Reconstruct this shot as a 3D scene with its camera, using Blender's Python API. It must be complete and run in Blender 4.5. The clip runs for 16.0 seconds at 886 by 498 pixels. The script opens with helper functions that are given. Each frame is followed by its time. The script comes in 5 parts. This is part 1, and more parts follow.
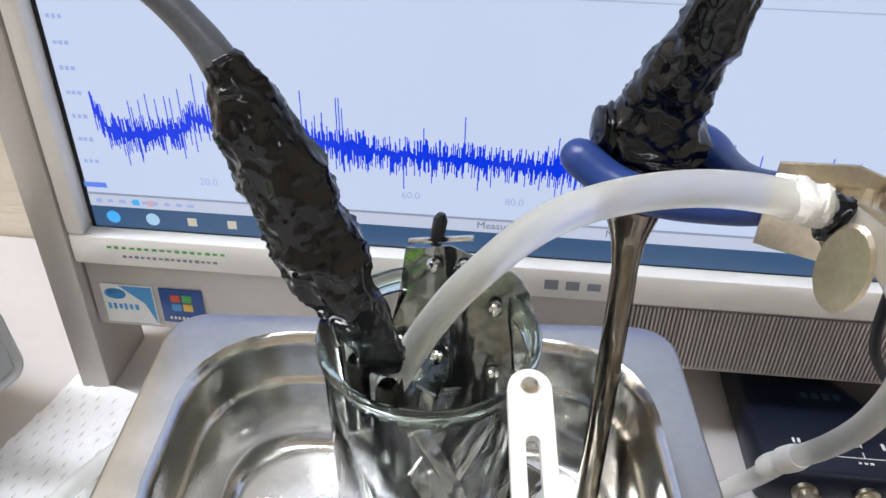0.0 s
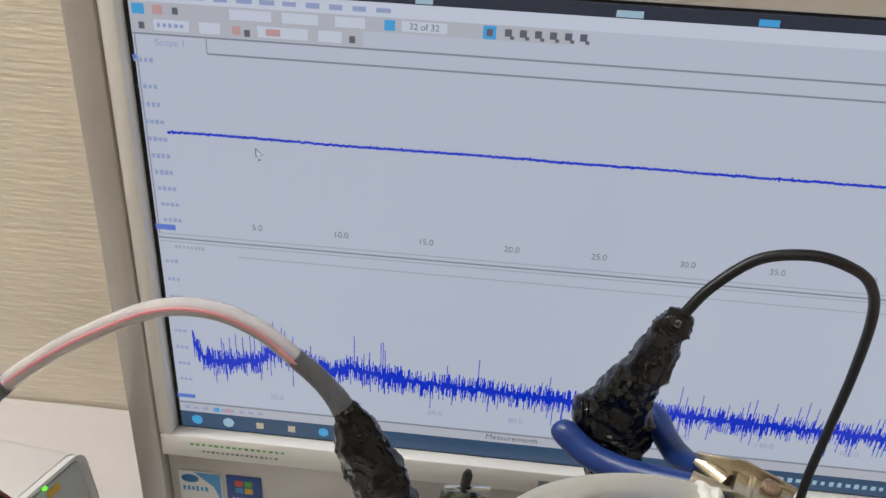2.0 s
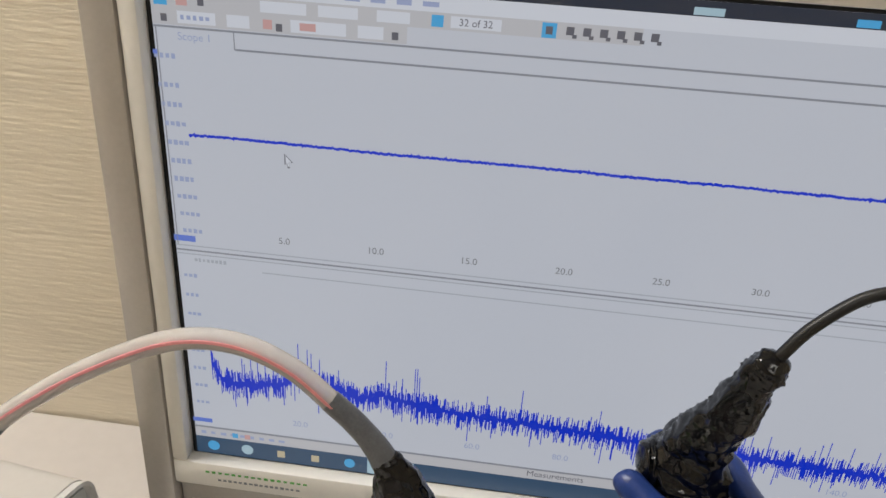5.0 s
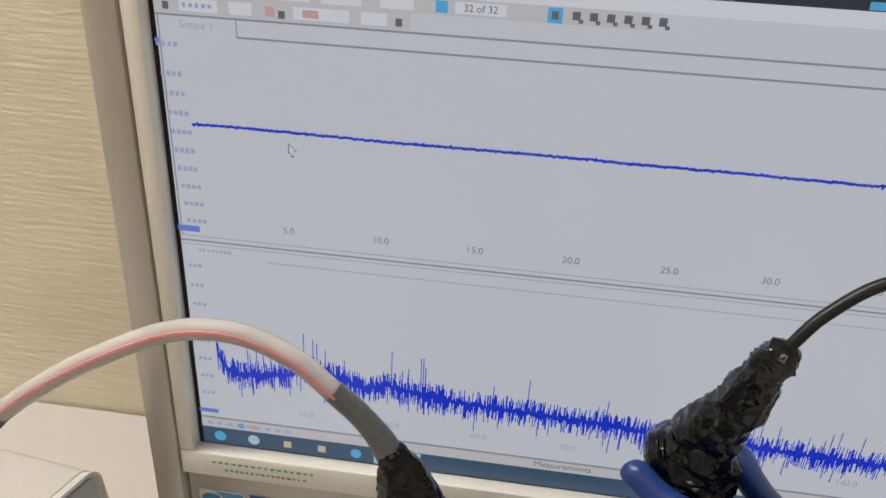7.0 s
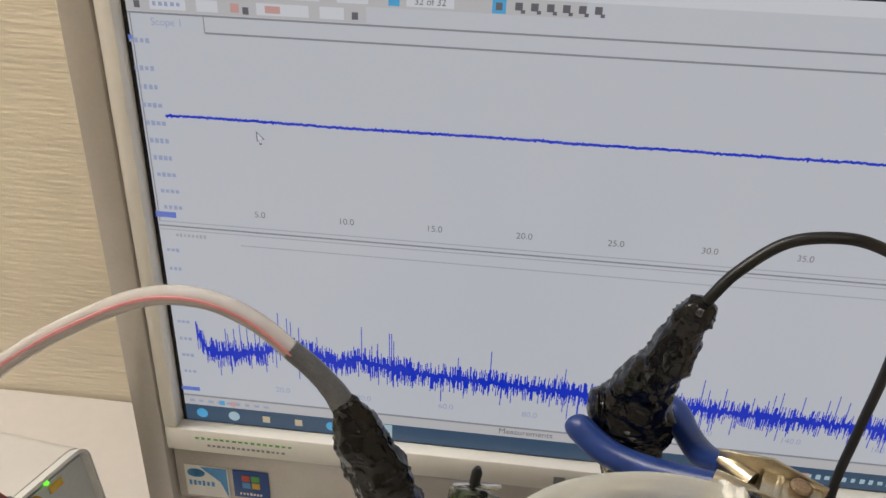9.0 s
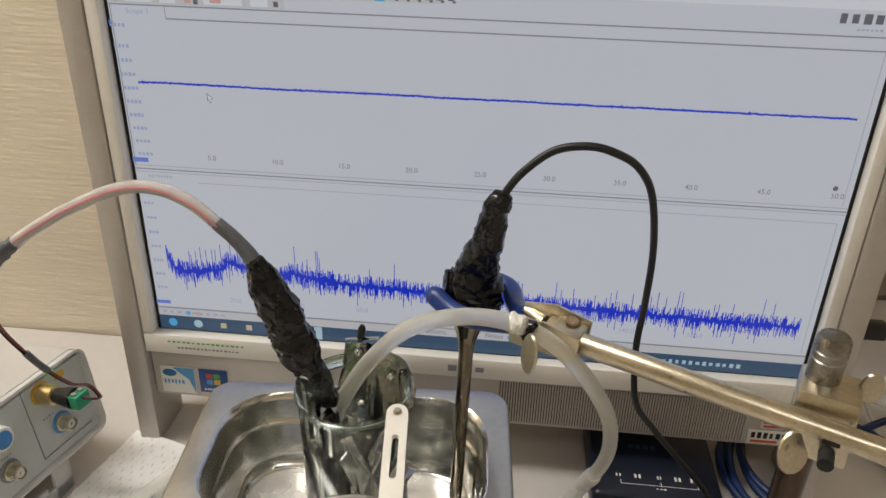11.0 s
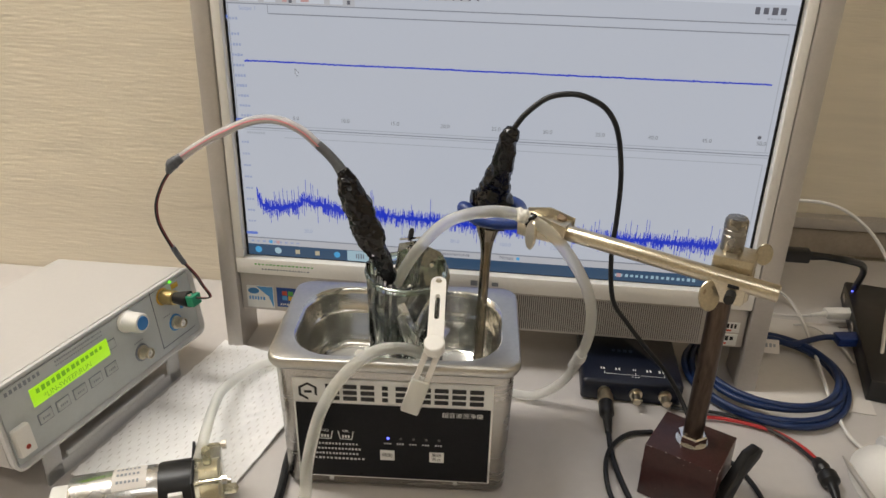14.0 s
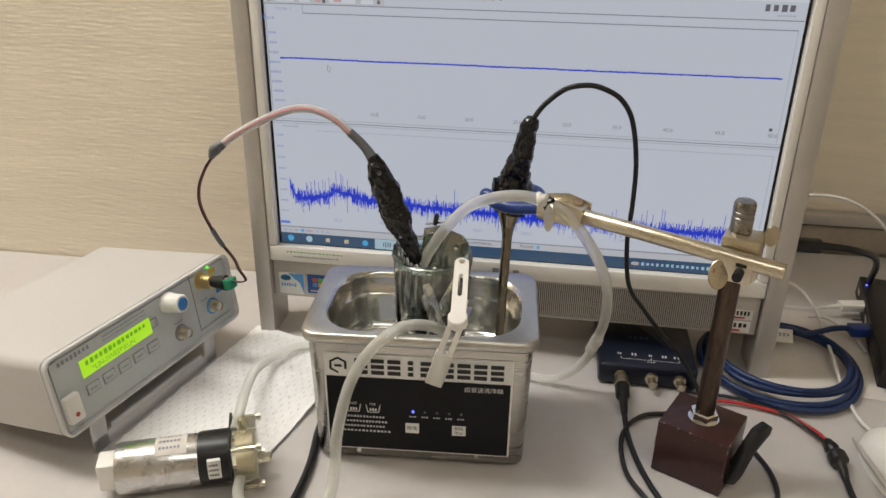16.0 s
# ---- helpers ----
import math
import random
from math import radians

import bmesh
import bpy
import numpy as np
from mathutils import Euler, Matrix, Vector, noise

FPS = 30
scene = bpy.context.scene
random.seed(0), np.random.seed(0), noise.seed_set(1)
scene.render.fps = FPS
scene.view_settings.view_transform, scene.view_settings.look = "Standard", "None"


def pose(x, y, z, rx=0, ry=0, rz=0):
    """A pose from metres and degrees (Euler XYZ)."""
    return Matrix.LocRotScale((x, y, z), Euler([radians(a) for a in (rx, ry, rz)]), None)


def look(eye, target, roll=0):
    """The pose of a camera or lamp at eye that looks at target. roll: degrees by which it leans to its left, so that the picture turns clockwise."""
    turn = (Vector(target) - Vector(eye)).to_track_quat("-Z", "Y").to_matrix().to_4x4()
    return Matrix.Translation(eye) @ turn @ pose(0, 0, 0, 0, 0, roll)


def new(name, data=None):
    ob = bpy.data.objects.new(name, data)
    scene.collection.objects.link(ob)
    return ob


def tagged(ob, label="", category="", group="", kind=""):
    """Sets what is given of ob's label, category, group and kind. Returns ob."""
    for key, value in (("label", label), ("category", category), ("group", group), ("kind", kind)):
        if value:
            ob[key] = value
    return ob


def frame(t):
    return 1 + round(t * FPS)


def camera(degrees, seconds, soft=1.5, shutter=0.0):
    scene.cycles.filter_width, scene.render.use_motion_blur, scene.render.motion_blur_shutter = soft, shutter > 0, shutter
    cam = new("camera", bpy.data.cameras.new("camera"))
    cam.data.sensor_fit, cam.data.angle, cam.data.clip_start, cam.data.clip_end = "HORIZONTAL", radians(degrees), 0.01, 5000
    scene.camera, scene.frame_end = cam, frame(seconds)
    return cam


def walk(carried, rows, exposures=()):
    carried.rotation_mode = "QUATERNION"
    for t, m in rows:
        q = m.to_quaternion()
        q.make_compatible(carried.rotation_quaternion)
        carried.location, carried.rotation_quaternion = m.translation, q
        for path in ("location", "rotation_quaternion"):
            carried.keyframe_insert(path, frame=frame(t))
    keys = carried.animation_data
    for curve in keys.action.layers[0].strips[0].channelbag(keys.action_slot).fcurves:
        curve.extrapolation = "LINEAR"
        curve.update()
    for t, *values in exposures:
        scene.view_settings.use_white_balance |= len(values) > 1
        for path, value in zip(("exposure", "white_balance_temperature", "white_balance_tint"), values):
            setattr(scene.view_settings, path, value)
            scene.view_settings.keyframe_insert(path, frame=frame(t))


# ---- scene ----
cam = camera(60.0, 16.0)
PATH = [
    (0, (0.026, 0.008, 0.317), (-0.104, 1.628, -0.848), 1.4),
    (0.5, (0.027, -0.018, 0.355), (-0.165, 1.645, -0.739), -0.1),
    (1, (0.028, -0.042, 0.387), (-0.148, 1.668, -0.636), 0.7),
    (1.5, (0.023, -0.049, 0.41), (-0.131, 1.682, -0.58), 1.9),
    (2, (0.012, -0.047, 0.428), (-0.115, 1.715, -0.509), 3.0),
    (2.5, (0.009, -0.04, 0.433), (-0.119, 1.75, -0.45), 3.2),
    (3, (0.004, -0.029, 0.426), (-0.129, 1.783, -0.411), 3.2),
    (3.5, (-0.001, -0.018, 0.422), (-0.149, 1.78, -0.441), 3.4),
    (4, (-0.002, -0.017, 0.419), (-0.155, 1.774, -0.458), 3.6),
    (4.5, (-0.004, -0.015, 0.417), (-0.169, 1.762, -0.487), 3.7),
    (7, (-0.003, -0.01, 0.414), (-0.194, 1.739, -0.536), 3.0),
    (7.5, (-0.001, -0.011, 0.414), (-0.197, 1.736, -0.54), 2.9),
    (8, (0.005, -0.017, 0.414), (-0.192, 1.733, -0.536), 2.3),
    (8.5, (0.009, -0.021, 0.415), (-0.175, 1.727, -0.54), 2.4),
    (9, (0.016, -0.033, 0.418), (-0.159, 1.715, -0.539), 2.0),
    (9.5, (0.043, -0.056, 0.421), (-0.13, 1.692, -0.535), 1.2),
    (12, (0.09, -0.232, 0.448), (-0.068, 1.526, -0.492), 1.6),
    (12.5, (0.088, -0.268, 0.45), (-0.082, 1.497, -0.475), 1.3),
    (13, (0.088, -0.295, 0.45), (-0.09, 1.474, -0.465), 0.9),
    (13.5, (0.093, -0.317, 0.449), (-0.094, 1.457, -0.454), 0.7),
    (14, (0.094, -0.341, 0.449), (-0.102, 1.437, -0.447), 1.2),
    (14.5, (0.095, -0.358, 0.45), (-0.112, 1.421, -0.44), 0.9),
    (15, (0.096, -0.367, 0.448), (-0.13, 1.416, -0.43), 1.0),
    (15.5, (0.097, -0.375, 0.445), (-0.148, 1.41, -0.424), 0.9),
    (16, (0.099, -0.381, 0.444), (-0.159, 1.402, -0.426), 0.7),
]
EXPOSURES = [(0.0, 0.50, 5550, 12), (0.5, 0.35, 5350, 12), (1.0, 0.15, 5350, 12), (1.5, 0.0, 5450, 12), (2.0, -0.05, 6000, 11), (2.5, -0.05, 6450, 10), (4.5, -0.05, 6400, 10), (8.5, -0.02, 6600, 10), (9.5, -0.13, 6600, 10), (12.5, -0.05, 6450, 10), (16.0, 0.0, 6350, 10)]
walk(cam, [(t, look(eye, target, roll)) for t, eye, target, roll in PATH], EXPOSURES)

# world, lamps
world = bpy.data.worlds.new("world")
world.use_nodes = True
world.node_tree.nodes["Background"].inputs[0].default_value = (0.9, 0.93, 1.0, 1)
world.node_tree.nodes["Background"].inputs[1].default_value = 0.05
scene.world = world


def area(name, x, y, z, sx, sy, power, colour):
    lamp = bpy.data.lights.new(name, "AREA")
    lamp.shape, lamp.size, lamp.size_y, lamp.energy, lamp.color = "RECTANGLE", sx, sy, power, colour
    ob = new(name, lamp)
    ob.matrix_basis = pose(x, y, z)
    return ob


# neither lamp is in view; the second is fill, added to brighten the front
KEY, FILL = 20.6, 2.8
area("unseen_ceiling_light", -0.91, 0.22, 1.64, 1.2, 0.25, KEY, (1.0, 0.96, 0.90))
area("unseen_ceiling_light", 0.5, -0.95, 1.64, 1.2, 0.25, FILL, (1.0, 0.96, 0.90))


# ---------- materials ----------
def surf(name, colour, rough=0.5, metal=0.0, var=0.08, scale=60.0, bump=0.0, bscale=300.0, stretch=(1, 1, 1),
         rvar=0.1, coat=0.0, trans=0.0, ior=1.45, sss=0.0, spots=None):
    """A procedural surface: colour varied at two scales, roughness varied, fine relief."""
    m = bpy.data.materials.new(name)
    m.use_nodes = True
    nt = m.node_tree
    N, L = nt.nodes, nt.links
    p = N["Principled BSDF"]
    tc, mp = N.new("ShaderNodeTexCoord"), N.new("ShaderNodeMapping")
    mp.inputs["Scale"].default_value = stretch
    L.new(tc.outputs["Object"], mp.inputs["Vector"])
    big, small = N.new("ShaderNodeTexNoise"), N.new("ShaderNodeTexNoise")
    for n, s in ((big, scale), (small, scale * 7)):
        n.inputs["Scale"].default_value, n.inputs["Detail"].default_value = s, 4
        L.new(mp.outputs["Vector"], n.inputs["Vector"])
    mix = N.new("ShaderNodeMath")
    mix.operation = "ADD"
    L.new(big.outputs["Fac"], mix.inputs[0])
    L.new(small.outputs["Fac"], mix.inputs[1])
    ramp = N.new("ShaderNodeMapRange")
    ramp.inputs[1].default_value, ramp.inputs[2].default_value = 0.7, 1.3
    ramp.inputs[3].default_value, ramp.inputs[4].default_value = 0.0, 1.0
    L.new(mix.outputs[0], ramp.inputs[0])
    col = N.new("ShaderNodeMix")
    col.data_type = "RGBA"
    col.inputs["A"].default_value = tuple(c * (1 - var) for c in colour) + (1,)
    col.inputs["B"].default_value = tuple(min(1, c * (1 + var)) for c in colour) + (1,)
    L.new(ramp.outputs[0], col.inputs["Factor"])
    out = col.outputs["Result"]
    if spots:
        sp = N.new("ShaderNodeTexNoise")
        sp.inputs["Scale"].default_value, sp.inputs["Detail"].default_value = spots[1], 6
        L.new(tc.outputs["Object"], sp.inputs["Vector"])
        sr = N.new("ShaderNodeMapRange")
        sr.inputs[1].default_value, sr.inputs[2].default_value = spots[2], spots[2] + 0.08
        L.new(sp.outputs["Fac"], sr.inputs[0])
        c2 = N.new("ShaderNodeMix")
        c2.data_type = "RGBA"
        c2.inputs["B"].default_value = (*spots[0], 1)
        L.new(sr.outputs[0], c2.inputs["Factor"])
        L.new(out, c2.inputs["A"])
        out = c2.outputs["Result"]
    L.new(out, p.inputs["Base Color"])
    rr = N.new("ShaderNodeMapRange")
    rr.inputs[3].default_value, rr.inputs[4].default_value = max(0.02, rough * (1 - rvar * 2)), min(1, rough * (1 + rvar * 2))
    L.new(big.outputs["Fac"], rr.inputs[0])
    L.new(rr.outputs[0], p.inputs["Roughness"])
    p.inputs["Metallic"].default_value, p.inputs["IOR"].default_value = metal, ior
    p.inputs["Coat Weight"].default_value, p.inputs["Transmission Weight"].default_value = coat, trans
    if sss:
        p.inputs["Subsurface Weight"].default_value = sss
        p.inputs["Subsurface Radius"].default_value = (0.004, 0.004, 0.004)
    if bump:
        bn, b = N.new("ShaderNodeTexNoise"), N.new("ShaderNodeBump")
        bn.inputs["Scale"].default_value, bn.inputs["Detail"].default_value = bscale, 5
        L.new(mp.outputs["Vector"], bn.inputs["Vector"])
        L.new(bn.outputs["Fac"], b.inputs["Height"])
        b.inputs["Strength"].default_value, b.inputs["Distance"].default_value = bump, 0.001
        L.new(b.outputs["Normal"], p.inputs["Normal"])
    return m


def glow(name, colour, strength=1.0, rough=0.3):
    """A lit display: emits its colour, with the sheen of its cover."""
    m = bpy.data.materials.new(name)
    m.use_nodes = True
    p = m.node_tree.nodes["Principled BSDF"]
    p.inputs["Base Color"].default_value = (0.01, 0.01, 0.012, 1)
    p.inputs["Roughness"].default_value = rough
    p.inputs["Emission Color"].default_value = (*colour, 1)
    p.inputs["Emission Strength"].default_value = strength
    return m


WALL = surf("wallpaper", (0.83, 0.755, 0.62), 0.85, var=0.05, scale=9, bump=0.8, bscale=230, stretch=(0.17, 0.17, 1.5), spots=None)
TABLE = surf("grey_laminate", (0.56, 0.53, 0.51), 0.42, var=0.03, scale=14, bump=0.06, bscale=900, spots=((0.47, 0.41, 0.33), 17, 0.69))
CEIL = surf("ceiling_paint", (0.8, 0.79, 0.76), 0.9, var=0.03, scale=5)
FLOOR = surf("floor_vinyl", (0.3, 0.28, 0.26), 0.6, var=0.1, scale=6)
# wall tone darkened to brown: shade at the wall's foot put into the colour
FOOTSHADE = surf("wall_foot_shade", (0.34, 0.29, 0.235), 0.6, var=0.1, scale=30)
WHITEP = surf("white_plastic", (0.80, 0.78, 0.74), 0.35, var=0.02, scale=40, bump=0.03, bscale=1500)
SILVERP = surf("silver_plastic", (0.50, 0.47, 0.44), 0.38, metal=0.35, var=0.04, scale=60, bump=0.03, bscale=2500)
GRILLE = surf("grille_dark", (0.10, 0.095, 0.09), 0.6, var=0.1, scale=200)
BLACKP = surf("black_plastic", (0.010, 0.010, 0.011), 0.38, var=0.2, scale=80, bump=0.05, bscale=900)
DARKGAP = surf("dark_rubber", (0.012, 0.012, 0.012), 0.7, var=0.2, scale=90)
STEEL = surf("brushed_steel", (0.50, 0.48, 0.45), 0.26, metal=1.0, var=0.06, scale=30, bump=0.10, bscale=420, stretch=(0.08, 1, 1.6), rvar=0.25)
TANK = surf("drawn_steel", (0.66, 0.65, 0.62), 0.18, metal=1.0, var=0.06, scale=40, bump=0.10, bscale=300, rvar=0.3)
CHROME = surf("chrome", (0.75, 0.74, 0.72), 0.10, metal=1.0, var=0.04, scale=90, rvar=0.3)
NICKEL = surf("nickel_brass", (0.62, 0.56, 0.44), 0.30, metal=1.0, var=0.12, scale=90, bump=0.08, bscale=700, spots=((0.30, 0.22, 0.15), 130, 0.66))
TAPE = surf("black_tape", (0.0035, 0.0038, 0.0050), 0.10, var=0.3, scale=120, bump=0.40, bscale=120, stretch=(1, 1, 0.35), rvar=0.3, ior=1.44)
RUBBER = surf("black_cable", (0.009, 0.0095, 0.011), 0.38, var=0.2, scale=100)
BLUEV = surf("blue_vinyl", (0.018, 0.045, 0.20), 0.32, var=0.12, scale=80, bump=0.1, bscale=400)
SILI = surf("silicone_tube", (0.93, 0.93, 0.89), 0.42, var=0.015, scale=40, trans=0.72, ior=1.13)
CLEARP = surf("clear_tube", (0.93, 0.91, 0.90), 0.14, var=0.01, scale=40, trans=0.66, ior=1.10)
SHEATH = surf("grey_sheath", (0.105, 0.112, 0.125), 0.33, var=0.2, scale=160, bump=0.1, bscale=500)
GLASS = surf("glass", (0.95, 0.97, 0.95), 0.02, var=0.01, scale=30, trans=1.0, ior=1.47)
HORN = surf("horn_steel", (0.24, 0.215, 0.18), 0.12, metal=1.0, var=0.25, scale=50, bump=0.12, bscale=120, stretch=(1, 1, 0.3), rvar=0.3)
RIM = surf("rim_steel", (0.52, 0.51, 0.485), 0.34, metal=1.0, var=0.06, scale=40, bump=0.06, bscale=400, rvar=0.2)
# whiter than the tank steel: lamp reflection and caustics put into the colour
TANKF = surf("whitened_floor_steel", (0.92, 0.91, 0.89), 0.26, metal=0.60, var=0.08, scale=60, bump=0.10, bscale=300, rvar=0.3)
HEADM = surf("ground_steel", (0.30, 0.285, 0.26), 0.28, metal=1.0, var=0.15, scale=80, bump=0.06, bscale=700, rvar=0.3)
PLATEG = surf("smoky_plate", (0.26, 0.27, 0.25), 0.07, metal=0.95, var=0.3, scale=50, bump=0.6, bscale=70)
FGWHITE = surf("instrument_white", (0.52, 0.505, 0.49), 0.45, var=0.02, scale=30, bump=0.05, bscale=1600)
FGPANEL = surf("instrument_face", (0.50, 0.53, 0.53), 0.4, var=0.03, scale=50)
FGGREY = surf("instrument_grey", (0.58, 0.58, 0.58), 0.5, var=0.05, scale=70)
BLUEB = surf("blue_cap", (0.05, 0.22, 0.55), 0.4, var=0.08, scale=120)
GREENC = surf("green_terminal", (0.03, 0.30, 0.16), 0.45, var=0.1, scale=120)
BRASS = surf("brass", (0.62, 0.48, 0.22), 0.3, metal=1.0, var=0.12, scale=120)
OXBLOOD = surf("oxblood_enamel", (0.040, 0.013, 0.012), 0.33, var=0.25, scale=60, bump=0.15, bscale=260, spots=((0.14, 0.09, 0.08), 210, 0.70))
POSTM = surf("dark_steel_post", (0.088, 0.064, 0.050), 0.30, metal=0.9, var=0.35, scale=60, bump=0.08, bscale=500, stretch=(1, 1, 0.2))
PICO = surf("navy_case", (0.005, 0.008, 0.020), 0.36, var=0.15, scale=80, bump=0.08, bscale=1500)
BLUECAB = surf("navy_cable", (0.010, 0.027, 0.095), 0.40, var=0.12, scale=100)
REDCAB = surf("red_cable", (0.45, 0.03, 0.03), 0.45, var=0.1, scale=100)
WHITECAB = surf("white_cable", (0.72, 0.70, 0.67), 0.45, var=0.04, scale=100)
PAPER = surf("paper_towel", (0.88, 0.87, 0.86), 0.9, var=0.03, scale=60, bump=0.5, bscale=700)
SHEET = surf("printed_sheet", (0.66, 0.62, 0.58), 0.6, var=0.03, scale=20)
AMBER = surf("amber_acrylic", (0.93, 0.89, 0.70), 0.06, var=0.1, scale=90, trans=0.85, ior=1.4)
ALU = surf("motor_can", (0.62, 0.62, 0.62), 0.26, metal=1.0, var=0.06, scale=60, rvar=0.3)
INKB = surf("ink_black", (0.012, 0.012, 0.012), 0.4, var=0.1, scale=120)
INKW = surf("ink_white", (0.75, 0.75, 0.73), 0.5, var=0.04, scale=120)
INKG = surf("ink_grey", (0.25, 0.27, 0.30), 0.5, var=0.04, scale=120)
INKBLUE = surf("ink_blue", (0.08, 0.30, 0.62), 0.4, var=0.1, scale=150)
INKNAVY = surf("ink_navy", (0.02, 0.07, 0.28), 0.35, var=0.1, scale=150)
INKRED = surf("ink_red", (0.55, 0.08, 0.04), 0.4, var=0.1, scale=150)
INKGREEN = surf("ink_green", (0.10, 0.40, 0.08), 0.4, var=0.1, scale=150)
INKGOLD = surf("ink_gold", (0.65, 0.40, 0.05), 0.4, var=0.1, scale=150)
WHITETAPE = surf("white_tape", (0.80, 0.79, 0.74), 0.5, var=0.06, scale=160, bump=0.8, bscale=260)
PANELBK = surf("panel_film", (0.008, 0.008, 0.009), 0.30, var=0.2, scale=60, ior=1.25)

SC = 0.50
S_BACK = glow("lcd_background", (0.86 * SC, 0.90 * SC, 1.0 * SC))
S_TRACE = glow("lcd_trace", (0.001, 0.024, 0.47))
S_LINE = glow("lcd_line", (0.20, 0.21, 0.24))
S_PALE = glow("lcd_pale_line", (0.30, 0.32, 0.36))
S_LABEL = glow("lcd_label", (0.26, 0.30, 0.45))
S_MARK = glow("lcd_mark", (0.16, 0.165, 0.18))
S_TEXT = glow("lcd_text", (0.10, 0.10, 0.12))
S_GREY = glow("lcd_toolbar", (0.40, 0.40, 0.42))
S_WHITE = glow("lcd_white", (0.50, 0.52, 0.57))
S_DESK = glow("lcd_desktop", (0.018, 0.024, 0.04))
S_TASK = glow("lcd_taskbar", (0.028, 0.062, 0.115))
S_ICON = glow("lcd_icon_blue", (0.06, 0.30, 0.55))
S_ICONP = glow("lcd_icon_pale", (0.30, 0.42, 0.48))
S_ICONR = glow("lcd_icon_red", (0.45, 0.27, 0.26))
S_ICONY = glow("lcd_icon_tan", (0.42, 0.36, 0.24))
L_BACK = glow("green_lcd", (0.46, 0.86, 0.012), 0.8)
L_TEXT = glow("green_lcd_text", (0.16, 0.40, 0.01), 0.8)
LED_B = glow("blue_led", (0.1, 0.12, 1.0), 3.0)
LED_G = glow("green_led", (0.2, 1.0, 0.05), 1.2)
LAMPM = glow("lamp_diffuser", (1.0, 0.95, 0.86), 4.0)


# ---------- building helpers ----------
def part(name, bm, material, parent=None, label="", sharp=35):
    me = bpy.data.meshes.new(name)
    lim = radians(sharp)
    for f in bm.faces:
        f.smooth = True
    for e in bm.edges:
        if len(e.link_faces) != 2 or e.calc_face_angle(0) > lim:
            e.smooth = False
    bm.to_mesh(me)
    bm.free()
    me.materials.append(material)
    ob = new(name, me)
    if parent:
        ob.parent = parent
    if label:
        ob["label"] = label
    return ob


def thing(name, m, label, category, group="", kind=""):
    ob = new(name)
    ob.empty_display_size = 0.02
    ob.matrix_basis = m
    return tagged(ob, label, category, group, kind)


def B():
    return bmesh.new()


def join(bm, tmp, m=None):
    if m is not None:
        bmesh.ops.transform(tmp, matrix=m, verts=tmp.verts)
    me = bpy.data.meshes.new("tmp")
    tmp.to_mesh(me)
    tmp.free()
    bm.from_mesh(me)
    bpy.data.meshes.remove(me)
    return bm


def box(bm, c, s, bev=0.0, m=None, seg=2):
    t = bmesh.new()
    bmesh.ops.create_cube(t, size=1, matrix=Matrix.Translation(c) @ Matrix.Diagonal((*s, 1)))
    if bev:
        bmesh.ops.bevel(t, geom=t.edges[:], offset=bev, segments=seg, profile=0.5, affect="EDGES")
    return join(bm, t, m)


def cyl(bm, p0, p1, r0, r1=None, n=24, bev=0.0):
    p0, p1 = Vector(p0), Vector(p1)
    d = p1 - p0
    t = bmesh.new()
    bmesh.ops.create_cone(t, cap_ends=True, segments=n, radius1=r0, radius2=r0 if r1 is None else r1, depth=d.length)
    if bev:
        rim = [e for e in t.edges if abs(e.verts[0].co.z - e.verts[1].co.z) < 1e-7]
        bmesh.ops.bevel(t, geom=rim, offset=bev, segments=2, profile=0.5, affect="EDGES")
    return join(bm, t, Matrix.Translation((p0 + p1) / 2) @ d.to_track_quat("Z", "Y").to_matrix().to_4x4())


def ball(bm, c, r, sc=(1, 1, 1), u=14, v=10):
    t = bmesh.new()
    bmesh.ops.create_uvsphere(t, u_segments=u, v_segments=v, radius=r)
    return join(bm, t, Matrix.Translation(c) @ Matrix.Diagonal((*sc, 1)))


def loft(bm, loops, cap0=True, cap1=True, closed=True):
    rows = [[bm.verts.new(p) for p in lp] for lp in loops]
    for a, b in zip(rows, rows[1:]):
        k = len(a)
        for i in range(k if closed else k - 1):
            bm.faces.new((a[i], a[(i + 1) % k], b[(i + 1) % k], b[i]))
    if cap0:
        bm.faces.new(rows[0][::-1])
    if cap1:
        bm.faces.new(rows[-1])
    return bm


def lathe(bm, prof, n=32, m=None):
    t = bmesh.new()
    loft(t, [[(max(r, 1e-5) * math.cos(2 * math.pi * i / n), max(r, 1e-5) * math.sin(2 * math.pi * i / n), z) for i in range(n)] for r, z in prof])
    bmesh.ops.recalc_face_normals(t, faces=t.faces)
    return join(bm, t, m)


def ring(bm, prof, n=48, m=None):
    """A closed profile turned round z, with a hole in the middle."""
    t = bmesh.new()
    loops = [[(r * math.cos(2 * math.pi * i / n), r * math.sin(2 * math.pi * i / n), z) for i in range(n)] for r, z in prof]
    loft(t, loops + [loops[0]], False, False)
    bmesh.ops.remove_doubles(t, verts=t.verts, dist=1e-7)
    bmesh.ops.recalc_face_normals(t, faces=t.faces)
    return join(bm, t, m)


def rrect(hx, hy, r, z, k=7):
    pts = []
    for q, (sx, sy) in enumerate(((1, 1), (-1, 1), (-1, -1), (1, -1))):
        for i in range(k):
            a = math.pi / 2 * (q + i / (k - 1))
            pts.append((sx * (hx - r) + r * math.cos(a), sy * (hy - r) + r * math.sin(a), z))
    return pts


